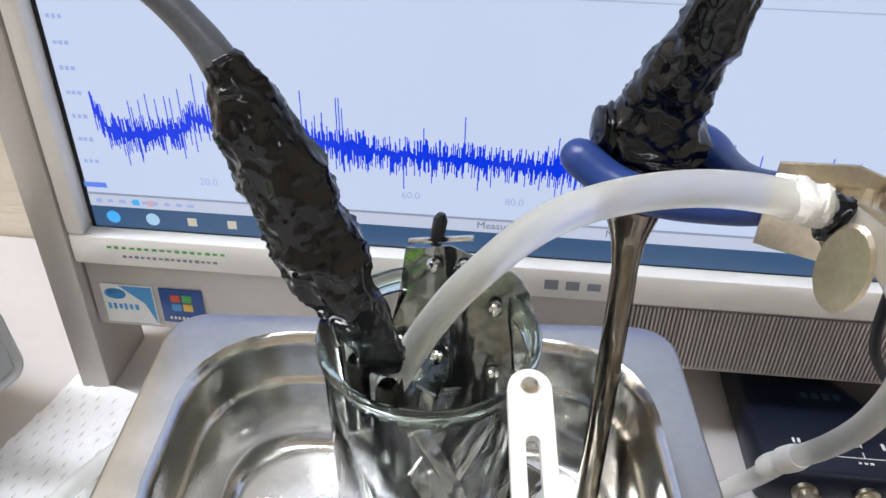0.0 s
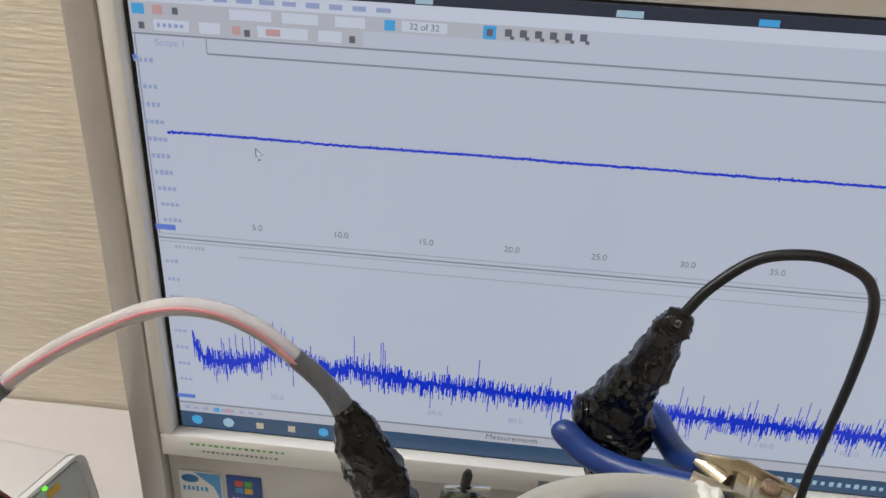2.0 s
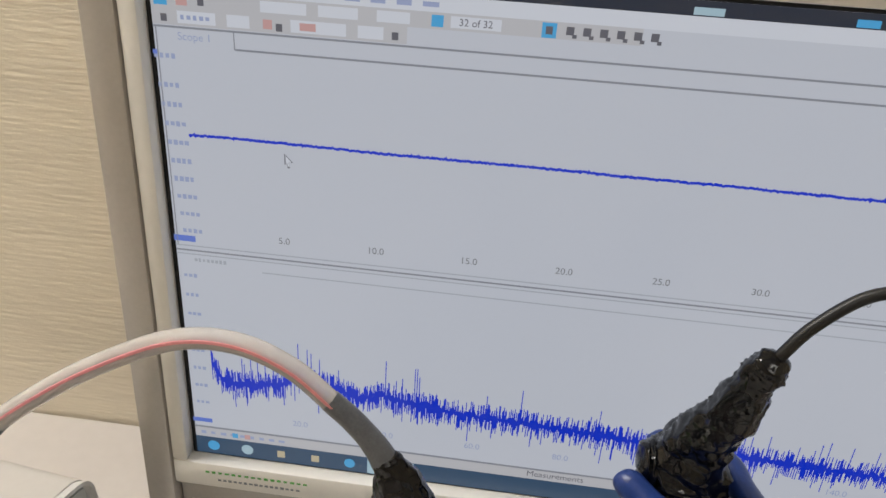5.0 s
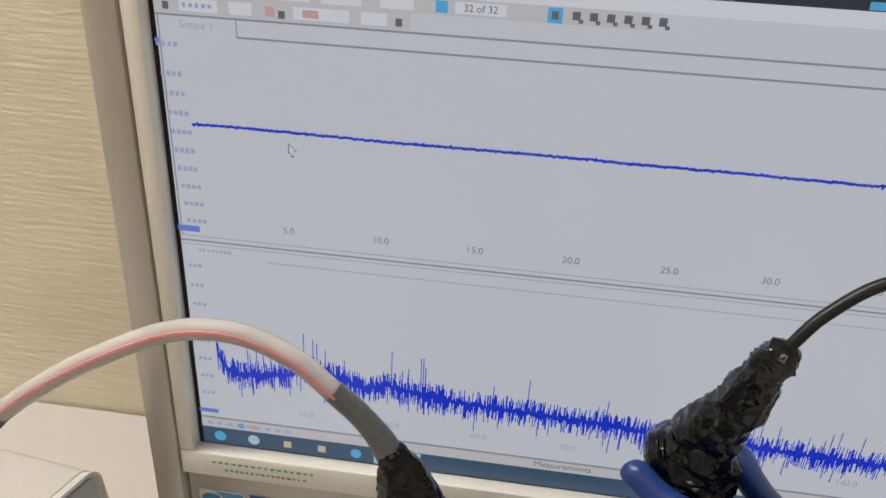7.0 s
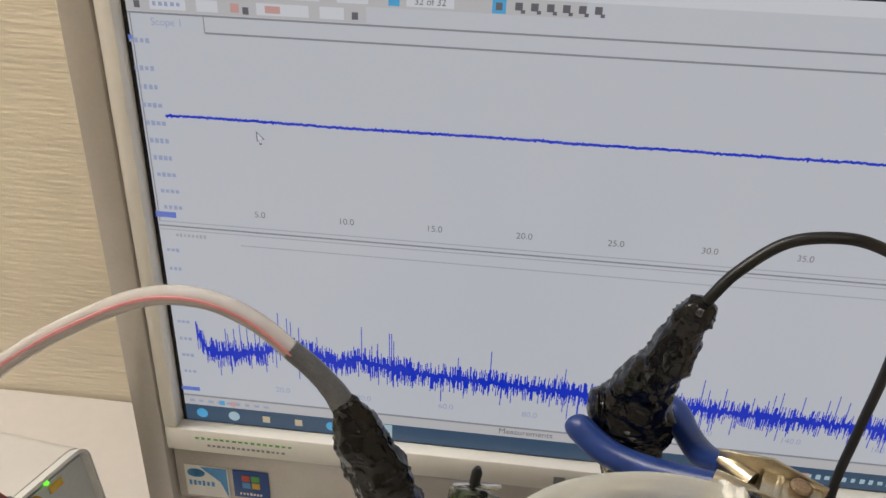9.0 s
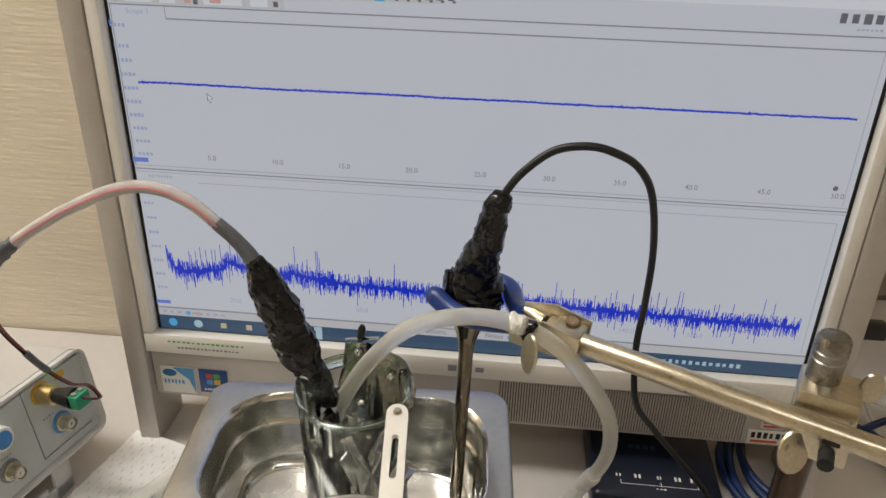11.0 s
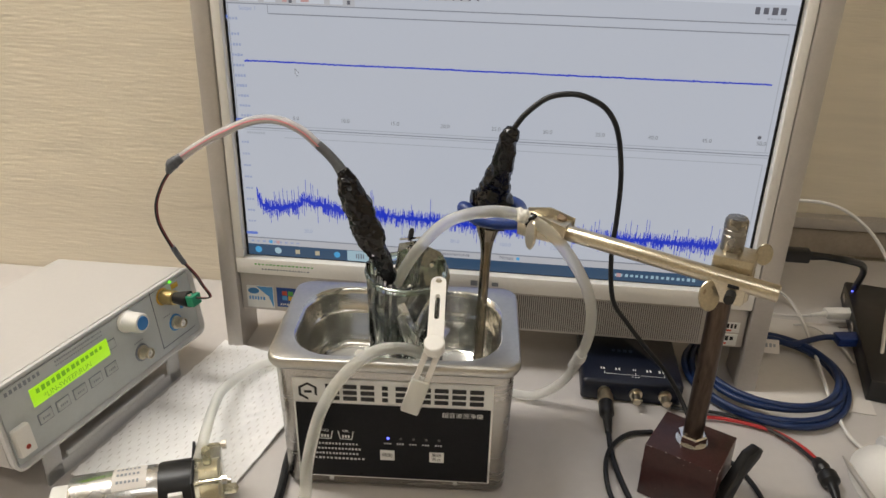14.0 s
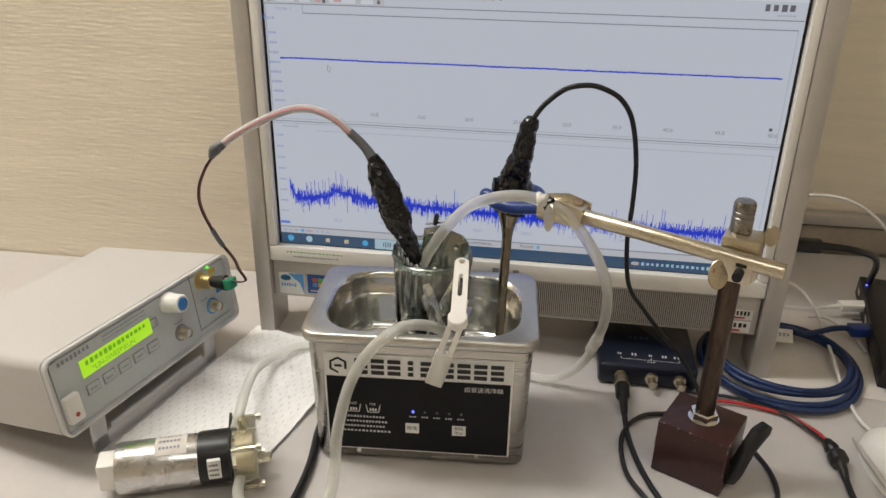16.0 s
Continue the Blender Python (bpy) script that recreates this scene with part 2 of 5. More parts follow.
def slab(bm, outline, y0, y1, bev=0.0, m=None):
    """A plate from an outline in x and z, between two depths."""
    t = bmesh.new()
    loft(t, [[(x, y0, z) for x, z in outline], [(x, y1, z) for x, z in outline]])
    bmesh.ops.recalc_face_normals(t, faces=t.faces)
    if bev:
        rim = [e for e in t.edges if abs(e.verts[0].co.y - e.verts[1].co.y) < 1e-7]
        bmesh.ops.bevel(t, geom=rim, offset=bev, segments=2, profile=0.5, affect="EDGES")
    return join(bm, t, m)


def stadium(cx, cz, hw, hh, n=8):
    r = min(hw, hh)
    return [(x + cx, z + cz) for x, z, _ in rrect(hw, hh, r * 0.999, 0, n)]


def spline(pts, steps=8):
    """Points along a smooth curve through the given ones."""
    P = [Vector(p) for p in pts]
    P = [P[0] * 2 - P[1]] + P + [P[-1] * 2 - P[-2]]
    out = []
    for i in range(1, len(P) - 2):
        a, b, c, d = P[i - 1:i + 3]
        for s in range(steps):
            t = s / steps
            out.append(0.5 * (2 * b + (c - a) * t + (2 * a - 5 * b + 4 * c - d) * t * t + (3 * b - a - 3 * c + d) * t ** 3))
    out.append(P[-2])
    return out


def rings(path, radius, n, wobble=None, flat=1.0):
    """Loops round a path; radius is a number or a function of the way along it, 0 to 1."""
    loops, k = [], len(path)
    tan = (path[1] - path[0]).normalized()
    u = tan.orthogonal().normalized()
    for i, p in enumerate(path):
        t = (path[min(i + 1, k - 1)] - path[max(i - 1, 0)]).normalized()
        u = (u - t * u.dot(t)).normalized()
        v = t.cross(u)
        f = i / (k - 1)
        r = radius(f) if callable(radius) else radius
        lp = []
        for j in range(n):
            a = 2 * math.pi * j / n
            q = r * (wobble(f, a, p) if wobble else 1)
            lp.append(p + u * math.cos(a) * q + v * math.sin(a) * q * flat)
        loops.append(lp)
    return loops


def sweep(bm, pts, radius, n=12, steps=8, wobble=None):
    t = bmesh.new()
    loft(t, rings(spline(pts, steps), radius, n, wobble))
    bmesh.ops.recalc_face_normals(t, faces=t.faces)
    return join(bm, t)


def hose(bm, pts, r, wall, n=16, steps=8):
    """A hollow hose with an outer and an inner face."""
    path = spline(pts, steps)
    a, b = rings(path, r, n), rings(path, r - wall, n)
    t = bmesh.new()
    loft(t, a + b[::-1] + [a[0]], False, False)
    bmesh.ops.remove_doubles(t, verts=t.verts, dist=1e-7)
    bmesh.ops.recalc_face_normals(t, faces=t.faces)
    return join(bm, t)


def cable(name, pts, r, material, label, category="cable", n=10, steps=8):
    return tagged(part(name, sweep(B(), pts, r, n, steps), material), label, category)


def keyed(table):
    """A function of 0..1 that runs smoothly through pairs of (place, value)."""
    xs, ys = [a for a, _ in table], [b for _, b in table]
    return lambda f: float(np.interp(f, xs, ys))


def tape_wobble(seed, amount=0.16, length=9.0):
    """Lumps and creases of wrapped tape, round and along a path."""
    def w(f, a, p):
        v = Vector((math.cos(a), math.sin(a), f * length)) + Vector((seed * 3.1, seed * 1.7, 0))
        t = Vector((math.cos(a + f * 3), math.sin(a + f * 3), f * length * 0.45)) * 1.5 + Vector((0, seed * 2.3, seed))
        lump = noise.noise(v * 0.9) * 0.9 + noise.noise(v * 2.0) * 0.4
        crease = max(0, 1 - abs(noise.noise(t)) * 4) ** 2
        fine = max(0, 1 - abs(noise.noise(v * 2.3)) * 4) ** 2
        band = noise.noise(Vector((f * length * 1.6 + a * 0.55, seed * 5.1, 0.4 * math.sin(a))))
        return 0.93 + amount * lump + 0.10 * crease + 0.06 * fine + 0.13 * band
    return w


def words(text, size, material, parent, m, name="lettering", align="CENTER", label=""):
    """Flat lettering in the xz plane that faces -y."""
    cu = bpy.data.curves.new("tmp", "FONT")
    cu.body, cu.size, cu.align_x, cu.align_y = text, size, align, "CENTER"
    ob = bpy.data.objects.new("tmp", cu)
    scene.collection.objects.link(ob)
    me = bpy.data.meshes.new_from_object(ob.evaluated_get(bpy.context.evaluated_depsgraph_get()))
    bpy.data.objects.remove(ob)
    bpy.data.curves.remove(cu)
    me.transform(m @ pose(0, 0, 0, 90, 0, 0))
    me.materials.clear()
    me.materials.append(material)
    o = new(name, me)
    o.parent = parent
    if label:
        o["label"] = label
    return o


def bars(bm, x, z, w, h, y, n, seed, fill=0.7):
    """Writing that cannot be read: a row of short bars in the xz plane."""
    rnd = random.Random(seed)
    step = w / n
    for i in range(n):
        a = step * fill * rnd.uniform(0.75, 1.0)
        hh = h * rnd.uniform(0.65, 1.0)
        x0, z0 = x - w / 2 + step * i, z - hh / 2
        bm.faces.new([bm.verts.new(q) for q in ((x0, y, z0), (x0 + a, y, z0), (x0 + a, y, z0 + hh), (x0, y, z0 + hh))])
    return bm


def quad(bm, x0, x1, z0, z1, y):
    bm.faces.new([bm.verts.new(q) for q in ((x0, y, z0), (x1, y, z0), (x1, y, z1), (x0, y, z1))])
    return bm


# ---------- the room ----------
def structure(name, bm, material, label):
    return tagged(part(name, bm, material), label, name.split("_")[0], kind="structure")


structure("wall_left", box(B(), (-0.675, 0.53, 0.5), (1.85, 0.2, 2.44)), WALL, "beige wallpapered wall with fine horizontal relief")
structure("wall_recess", box(B(), (0.93, 0.67, 0.5), (1.36, 0.1, 2.44)), WALL, "beige wallpapered wall in the shaded recess")
structure("wall_right", box(B(), (1.66, -0.9, 0.5), (0.1, 3.04, 2.44)), WALL, "plain beige side wall of the room")
structure("wall_far_left", box(B(), (-1.65, -0.9, 0.5), (0.1, 2.66, 2.44)), WALL, "plain beige side wall of the room")
structure("wall_back", box(B(), (0, -2.45, 0.5), (3.4, 0.06, 2.44)), WALL, "plain beige wall behind the desk area")
structure("floor", box(B(), (0, -0.9, -0.745), (3.4, 3.2, 0.05)), FLOOR, "grey vinyl floor under the desk")
structure("ceiling", box(B(), (0, -0.9, 1.745), (3.4, 3.2, 0.05)), CEIL, "white painted ceiling")
# this strip is wall in shade, with the shade held in its brown
structure("baseboard", box(B(), (0.93, 0.612, 0.020), (1.34, 0.012, 0.036), 0.002), FOOTSHADE, "strip at the foot of the wall, coloured brown as the wall in shade")
structure("trim", box(B(), (0.93, 0.609, 0.048), (1.34, 0.018, 0.016), 0.003), SILVERP, "grey ledge strip along the wall")
# housings for both unseen lamps, the added fill included
for lx, ly in ((-0.91, 0.22), (0.5, -0.95)):
    fix = thing("ceiling_light", pose(lx, ly, 1.72), "unseen white ceiling light with a long glowing diffuser", "ceiling light", "ceiling lights")
    part("housing", box(B(), (0, 0, -0.015), (1.26, 0.3, 0.03), 0.005), WHITEP, fix)
    part("diffuser", box(B(), (0, 0, -0.036), (1.2, 0.24, 0.012), 0.004), LAMPM, fix, "glowing white diffuser")

desk = thing("desk", pose(0, 0, 0), "pale grey laminate desk standing against the wall", "desk")
part("tabletop", box(B(), (0.1, 0.0, -0.0155), (2.2, 0.856, 0.031), 0.003), TABLE, desk, "pale grey laminate top")
part("tabletop_extension", box(B(), (0.725, 0.5155, -0.0155), (0.95, 0.173, 0.031)), TABLE, desk)
for lx in (-0.95, 1.15):
    part("leg_panel", box(B(), (lx, 0, -0.375), (0.03, 0.7, 0.688), 0.002), SILVERP, desk)


# ---------- the all-in-one computer ----------
def computer():
    pc = thing("desktop_computer", pose(0.066, 0.2945, 0, -1.5), "silver and white all-in-one computer showing two blue signal traces", "computer")
    hw, z0, z1 = 0.236, 0.104, 0.371          # half width, foot and head of the lit screen
    body = B()
    box(body, (0, 0.030, 0.2215), (0.504, 0.044, 0.357), 0.006)
    box(body, (0, 0.062, 0.22), (0.40, 0.04, 0.26), 0.012)
    part("rear_case", body, SILVERP, pc, "silver rear case")
    for sx, w in ((-1, 0.0165), (1, 0.0180)):
        t = B()
        box(t, (sx * (hw + 0.0095 + w / 2), 0.019, 0.2015), (w, 0.046, 0.403), 0.0016)
        part("side_leg", t, SILVERP, pc, "brushed silver side frame that runs down to the desk")
    bz = B()
    for c, s in (((-hw - 0.0046, 0.004, 0.2375), (0.0088, 0.014, 0.267)), ((hw + 0.0046, 0.004, 0.2375), (0.0088, 0.014, 0.267)),
                 ((0, 0.004, 0.0955), (0.490, 0.014, 0.0168)), ((0, 0.004, 0.3865), (0.490, 0.014, 0.031))):
        box(bz, c, s, 0.0015)
    part("bezel", bz, WHITEP, pc, "glossy white bezel")
    pn = B()
    box(pn, (0, 0.012, 0.0655), (0.489, 0.020, 0.0425), 0.002)
    panel = part("speaker_panel", pn, SILVERP, pc, "silver lower panel with a ribbed speaker grille")
    gr = B()
    quad(gr, 0.022, 0.204, 0.0475, 0.0835, 0.0016)
    part("grille_backing", gr, GRILLE, panel)
    rib = B()
    for i in range(92):
        box(rib, (0.0230 + i * 0.00198, 0.0012, 0.0655), (0.0011, 0.0016, 0.036))
    tagged(part("grille_rib", rib, SILVERP, panel), kind="stuff")
    for gx, gz in ((0.0225, 0.0655), (0.2040, 0.0655)):
        part("grille_end", box(B(), (gx, 0.001, gz), (0.001, 0.002, 0.037)), SILVERP, panel)
    # stickers on the lower panel
    st = part("sticker", box(B(), (-0.2245, 0.0014, 0.0600), (0.0275, 0.0006, 0.0245), 0.0002), INKW, panel, "white and blue processor sticker")
    part("sticker_print", slab(B(), [(-0.2115, 0.0485), (-0.2115, 0.0715), (-0.228, 0.0715), (-0.2160, 0.0610)], 0.0009, 0.0011), INKBLUE, st)
    part("sticker_print", bars(B(), -0.2275, 0.0585, 0.017, 0.0045, 0.0008, 6, 3), INKBLUE, st)
    part("sticker_print", lathe(B(), [(0.0030, 0), (0.0038, 0), (0.0038, 0.0002), (0.0030, 0.0002), (0.0030, 0)], 20, pose(-0.2310, 0.0010, 0.0665, 90) @ Matrix.Diagonal((1.5, 0.9, 1, 1))), INKBLUE, st)
    st = part("sticker", box(B(), (-0.1965, 0.0014, 0.0610), (0.0225, 0.0006, 0.0215), 0.0002), INKNAVY, panel, "dark blue sticker with four coloured panes")
    for i, mt in enumerate((INKRED, INKGREEN, INKBLUE, INKGOLD)):
        part("sticker_print", box(B(), (-0.1995 + 0.006 * (i % 2), 0.0009, 0.0660 - 0.0055 * (i // 2)), (0.005, 0.0003, 0.0045)), mt, st)
    part("sticker_print", bars(B(), -0.1965, 0.0535, 0.015, 0.0025, 0.0008, 7, 4), INKW, st)
    for sx, sz, w, h, sd in ((0.2225, 0.0530, 0.031, 0.0125, 5), (0.2265, 0.0665, 0.024, 0.011, 6)):
        st = part("sticker", box(B(), (sx, 0.0014, sz), (w, 0.0006, h), 0.0002), INKW, panel, "small white label with dark print")
        part("sticker_print", bars(B(), sx, sz + h * 0.15, w * 0.85, h * 0.45, 0.0008, 6, sd), INKB, st)
        part("sticker_print", quad(B(), sx - w * 0.42, sx + w * 0.2, sz - h * 0.38, sz - h * 0.2, 0.0008), INKRED, st)
    # marks on the white bezel
    part("maker_mark", bars(B(), 0.0, 0.0955, 0.030, 0.0055, -0.0034, 3, 8, 0.8), INKG, pc)
    for k in range(2):
        part("bezel_print", bars(B(), -0.196 + 0.001 * k, 0.0985 - 0.005 * k, 0.060 - 0.012 * k, 0.0018, -0.0034, 16, 9 + k), INKGREEN if k == 0 else INKG, pc)
    part("screen_border", box(B(), (0, 0.0072, 0.2375), (0.4720, 0.003, 0.2672)), DARKGAP, pc)

    # the lit picture
    scr = part("screen", quad(B(), -hw + 0.0025, hw - 0.0025, z0 + 0.001, z1 - 0.0025, 0.0053), S_BACK, pc, "lit screen with a pale blue-white window")
    X = lambda x: x - 0.066                    # from the desk's x to the screen's
    L1, L2, L3 = 0.0051, 0.0049, 0.0047

    def flat(name, material, *rects, y=L1, label=""):
        for r in rects:
            part(name, quad(B(), r[0], r[1], r[2], r[3], y), material, scr, label)

    xl, xr = -hw + 0.0025, hw - 0.0025
    flat("desktop_strip", S_DESK, (xl, xr, 0.3625, 0.3685), label="dark strip of desktop picture")
    flat("desktop_icon", S_ICON, (-0.150, -0.133, 0.3635, 0.3680), (0.054, 0.063, 0.3630, 0.3660), y=L2)
    flat("desktop_icon", S_ICONP, (xl, -0.205, 0.3630, 0.3675), (-0.190, -0.178, 0.3630, 0.3655), (-0.098, -0.090, 0.3630, 0.3665), (-0.008, 0.004, 0.3630, 0.3660), y=L2)
    part("menu_text", bars(B(), -0.165, 0.3590, 0.120, 0.0026, L2, 11, 12, 0.75), S_LABEL, scr)
    flat("menu_bar", S_WHITE, (xl, xr, 0.3560, 0.3625))
    flat("toolbar", S_GREY, (xl, -0.026, 0.3492, 0.3560), (xl, -0.122, 0.3420, 0.3492))
    flat("toolbar_field", S_WHITE, (-0.185, -0.165, 0.3503, 0.3550), (-0.160, -0.143, 0.3503, 0.3550), (-0.135, -0.121, 0.3503, 0.3550), (-0.104, -0.083, 0.3503, 0.3550),
         (-0.222, -0.205, 0.3430, 0.3482), (-0.200, -0.190, 0.3430, 0.3482), (-0.172, -0.148, 0.3430, 0.3482), (-0.143, -0.132, 0.3430, 0.3482), y=L2)
    flat("toolbar_icon", S_ICON, (-0.232, -0.226, 0.3502, 0.3550), (-0.112, -0.107, 0.3502, 0.3550), (-0.0665, -0.0605, 0.3494, 0.3555), y=L2)
    flat("toolbar_icon", S_ICONR, (-0.222, -0.217, 0.3505, 0.3548), (-0.184, -0.180, 0.3435, 0.3475), (-0.168, -0.161, 0.3440, 0.3472), y=L3)
    tb = B()
    for i in range(6):
        cx = -0.055 + i * 0.0068
        quad(tb, cx - 0.0016, cx + 0.0016, 0.3512, 0.3545, L3)
        quad(tb, cx + 0.0010, cx + 0.0028, 0.3500, 0.3515, L3)
    for cx, cz in ((-0.0635, 0.3525), (-0.211, 0.3525), (-0.177, 0.3445), (-0.127, 0.3450), (-0.228, 0.3450)):
        quad(tb, cx - 0.0014, cx + 0.0014, cz - 0.0016, cz + 0.0016, L3)
    tagged(part("toolbar_glyph", tb, S_TEXT, scr), kind="stuff")
    words("32 of 32", 0.0042, S_TEXT, scr, pose(-0.0935, L3, 0.3526), "toolbar_text")
    part("toolbar_text", bars(B(), -0.2135, 0.3456, 0.014, 0.0022, L3, 5, 21), S_LABEL, scr)
    words("Off", 0.0040, S_ICONR, scr, pose(-0.1645, L3 - 0.0001, 0.3456), "toolbar_text")
    # window frames and rules
    for a, b, z, t in ((xl, xr, 0.3412, 0.00045), (-0.197, xr - 0.004, 0.3335, 0.00045), (xl, xr, 0.2333, 0.00045), (xl, xr, 0.1235, 0.0006)):
        flat("window_rule", S_LINE, (a, b, z - t, z + t), y=L2)
    flat("window_rule", S_LINE, (xl + 0.001, xl + 0.0016, 0.236, 0.341), (-0.1975, -0.197, 0.3335, 0.341), y=L2)
    for a, b, z in ((xl, xr, 0.2312), (-0.190, xr - 0.004, 0.2250), (xl, xr, 0.2358)):
        flat("window_rule", S_PALE, (a, b, z - 0.0003, z + 0.0003), y=L2)
    for x in (xr - 0.004,):
        flat("window_rule", S_PALE, (x - 0.0003, x + 0.0003, 0.237, 0.3335), (x - 0.0003, x + 0.0003, 0.126, 0.2250), y=L2)
    words("Scope 1", 0.0048, S_LABEL, scr, pose(-0.215, L2, 0.3373), "tab_text")
    part("tab_text", bars(B(), -0.216, 0.2282, 0.017, 0.0022, L2, 8, 22), S_PALE, scr)
    # upper scope: scale, time marks, trace
    for i in range(1, 11):
        words("%.1f" % (5 * i), 0.0048, S_MARK, scr, pose(X(-0.157 + 0.0448 * i), L2, 0.2435), "time_mark")
    sb = B()
    for i in range(10):
        bars(sb, X(-0.163 + 0.0006 * i), 0.3285 - i * 0.00895 - (0.004 if i else 0), 0.0105, 0.0026, L2, 4, 30 + i, 0.8)
    for i in range(8):
        bars(sb, X(-0.161), 0.2190 - i * 0.0112, 0.0075, 0.0022, L2, 3, 50 + i, 0.8)
    tagged(part("scale_text", sb, S_LABEL, scr), kind="stuff")
    mk = B()
    quad(mk, X(-0.168), X(-0.157), 0.2380, 0.2412, L2)
    quad(mk, X(-0.168), X(-0.157), 0.1268, 0.1295, L2)
    quad(mk, X(-0.1685), X(-0.1665), 0.3290, 0.3310, L3)
    tagged(part("scale_marker", mk, glow("lcd_marker", (0.10, 0.16, 0.50)), scr), kind="stuff")
    ball_m = B()
    lathe(ball_m, [(0.0, 0.0), (0.0016, 0.0), (0.0016, 0.0002), (0.0, 0.0002)], 16, pose(X(0.2885), L3, 0.2488, 90))
    part("scale_marker", ball_m, S_TEXT, scr)
    rnd = random.Random(7)
    tr = B()
    prev = None
    n = 900
    for i in range(n + 1):
        f = i / n
        z = 0.2930 + 0.0004 * f + 0.00045 * noise.noise((f * 7, 1, 0)) + 0.00025 * noise.noise((f * 31, 2, 0)) + 0.00036 * rnd.uniform(-1, 1)
        h = 0.00054 + 0.00022 * rnd.random() + (0.0007 * rnd.random() if rnd.random() < 0.05 else 0)
        x = X(-0.1555 + 0.4455 * f)
        cur = (tr.verts.new((x, L3, z - h)), tr.verts.new((x, L3, z + h)))
        if prev:
            tr.faces.new((prev[0], cur[0], cur[1], prev[1]))
        prev = cur
    part("upper_trace", tr, S_TRACE, scr, "nearly level blue line of the upper scope")
    sp = B()
    shape = keyed([(0, 0.168), (0.012, 0.159), (0.03, 0.1560), (0.05, 0.1575), (0.085, 0.1595), (0.10, 0.1665), (0.12, 0.1640), (0.15, 0.1610), (0.18, 0.1570), (0.20, 0.1610), (0.24, 0.1580), (0.30, 0.1550), (0.45, 0.1530), (0.5, 0.1515), (0.7, 0.1490), (1, 0.1472)])
    thick = keyed([(0, 0.0070), (0.25, 0.0072), (0.5, 0.0066), (1, 0.0066)])
    n = 1100
    for i in range(n):
        f = i / n
        z, h = shape(f) - 0.0010 + 0.0012 * noise.noise((f * 60, 3, 0)), thick(f)
        up, dn = h * rnd.uniform(0.15, 1.25) ** 1.2, h * rnd.uniform(0.15, 1.35) ** 1.2
        if rnd.random() < 0.09:
            dn += h * rnd.uniform(0.5, 1.5)
        if rnd.random() < 0.045:
            up += h * rnd.uniform(0.5, 2.4)
        x = X(-0.1545 + 0.4445 * f)
        quad(sp, x, x + 0.00046, z - dn, z + up, L3)
    part("lower_trace", sp, S_TRACE, scr, "noisy blue spectrum of the lower scope")
    for v, x in ((20, -0.107), (40, -0.060), (60, -0.013), (80, 0.034), (100, 0.081), (120, 0.128), (140, 0.175), (160, 0.222)):
        words("%.1f" % v, 0.0050, S_LABEL, scr, pose(X(x), L2, 0.1335), "frequency_mark")
    # status bar and task bar
    flat("status_bar", S_GREY, (xl, xr, 0.1165, 0.1228))
    part("status_text", bars(B(), -0.205, 0.1197, 0.05, 0.0022, L2, 9, 40, 0.6), S_LABEL, scr)
    flat("status_mark", S_ICONR, (-0.2050, -0.2018, 0.1182, 0.1214), y=L3)
    flat("status_mark", S_ICON, (-0.2120, -0.2088, 0.1182, 0.1214), y=L3)
    words("Measurements", 0.0052, S_TEXT, scr, pose(X(0.0330), L2, 0.1202), "status_text")
    words("Notes", 0.0052, S_TEXT, scr, pose(X(0.0830), L2, 0.1202), "status_text")
    flat("status_mark", S_ICON, (X(0.0925), X(0.0955), 0.1185, 0.1215), y=L2)
    flat("task_bar", S_TASK, (xl, xr, z0 + 0.001, 0.1165))
    for i, mt in enumerate((S_ICON, S_ICONP, S_ICONY, S_ICONY, S_ICON)):
        lathe_b = lathe(B(), [(0, 0), (0.0040 if i < 2 else 0.0036, 0), (0.0036, 0.0002), (0, 0.0002)], 14 if i in (0, 1, 4) else 4, pose(xl + 0.010 + i * 0.0195, L2, 0.1108, 90) @ pose(0, 0, 0, 0, 0, 45) @ Matrix.Diagonal((0.85, 0.85, 1, 1)))
        part("task_icon", lathe_b, mt, scr)
    flat("task_button", S_ICONP, (xl + 0.098, xl + 0.124, 0.1055, 0.1162), y=L2)
    part("task_icon", bars(B(), xl + 0.111, 0.1108, 0.009, 0.006, L3, 4, 41, 0.6), S_TEXT, scr)
    part("tray_icons", bars(B(), X(0.222), 0.1108, 0.075, 0.0038, L2, 16, 42, 0.6), S_ICONP, scr)
    flat("tray_icons", S_ICONR, (X(0.186), X(0.190), 0.1090, 0.1128), y=L3)
    # maker's mark on the picture and the pointer
    part("program_mark", bars(B(), X(0.2790), 0.3510, 0.026, 0.0062, L2, 4, 43, 0.75), S_TEXT, scr)
    part("program_mark", bars(B(), X(0.2840), 0.3450, 0.015, 0.0016, L2, 6, 44, 0.8), S_PALE, scr)
    edge = B()
    edge.faces.new([edge.verts.new((X(-0.1106) + a * 1.45, 0.0046, 0.2884 + b * 1.35)) for a, b in ((0, 0), (0.0028, -0.0030), (0.0014, -0.0032), (0.0018, -0.0050), (0.0010, -0.0052), (0.0006, -0.0034), (0, -0.0042))])
    part("pointer", edge, S_TEXT, scr, "dark outline of the mouse pointer")
    ptr = B()
    ptr.faces.new([ptr.verts.new((X(-0.110) + a, 0.0044, 0.2875 + b)) for a, b in ((0, 0), (0.0028, -0.0030), (0.0014, -0.0032), (0.0018, -0.0050), (0.0010, -0.0052), (0.0006, -0.0034), (0, -0.0042))])
    part("pointer", ptr, S_WHITE, scr)
    return pc


computer()


# ---------- ultrasonic cleaner ----------
CLEAN = pose(0.0055, 0.1663, 0, 0, 0, 3.9)


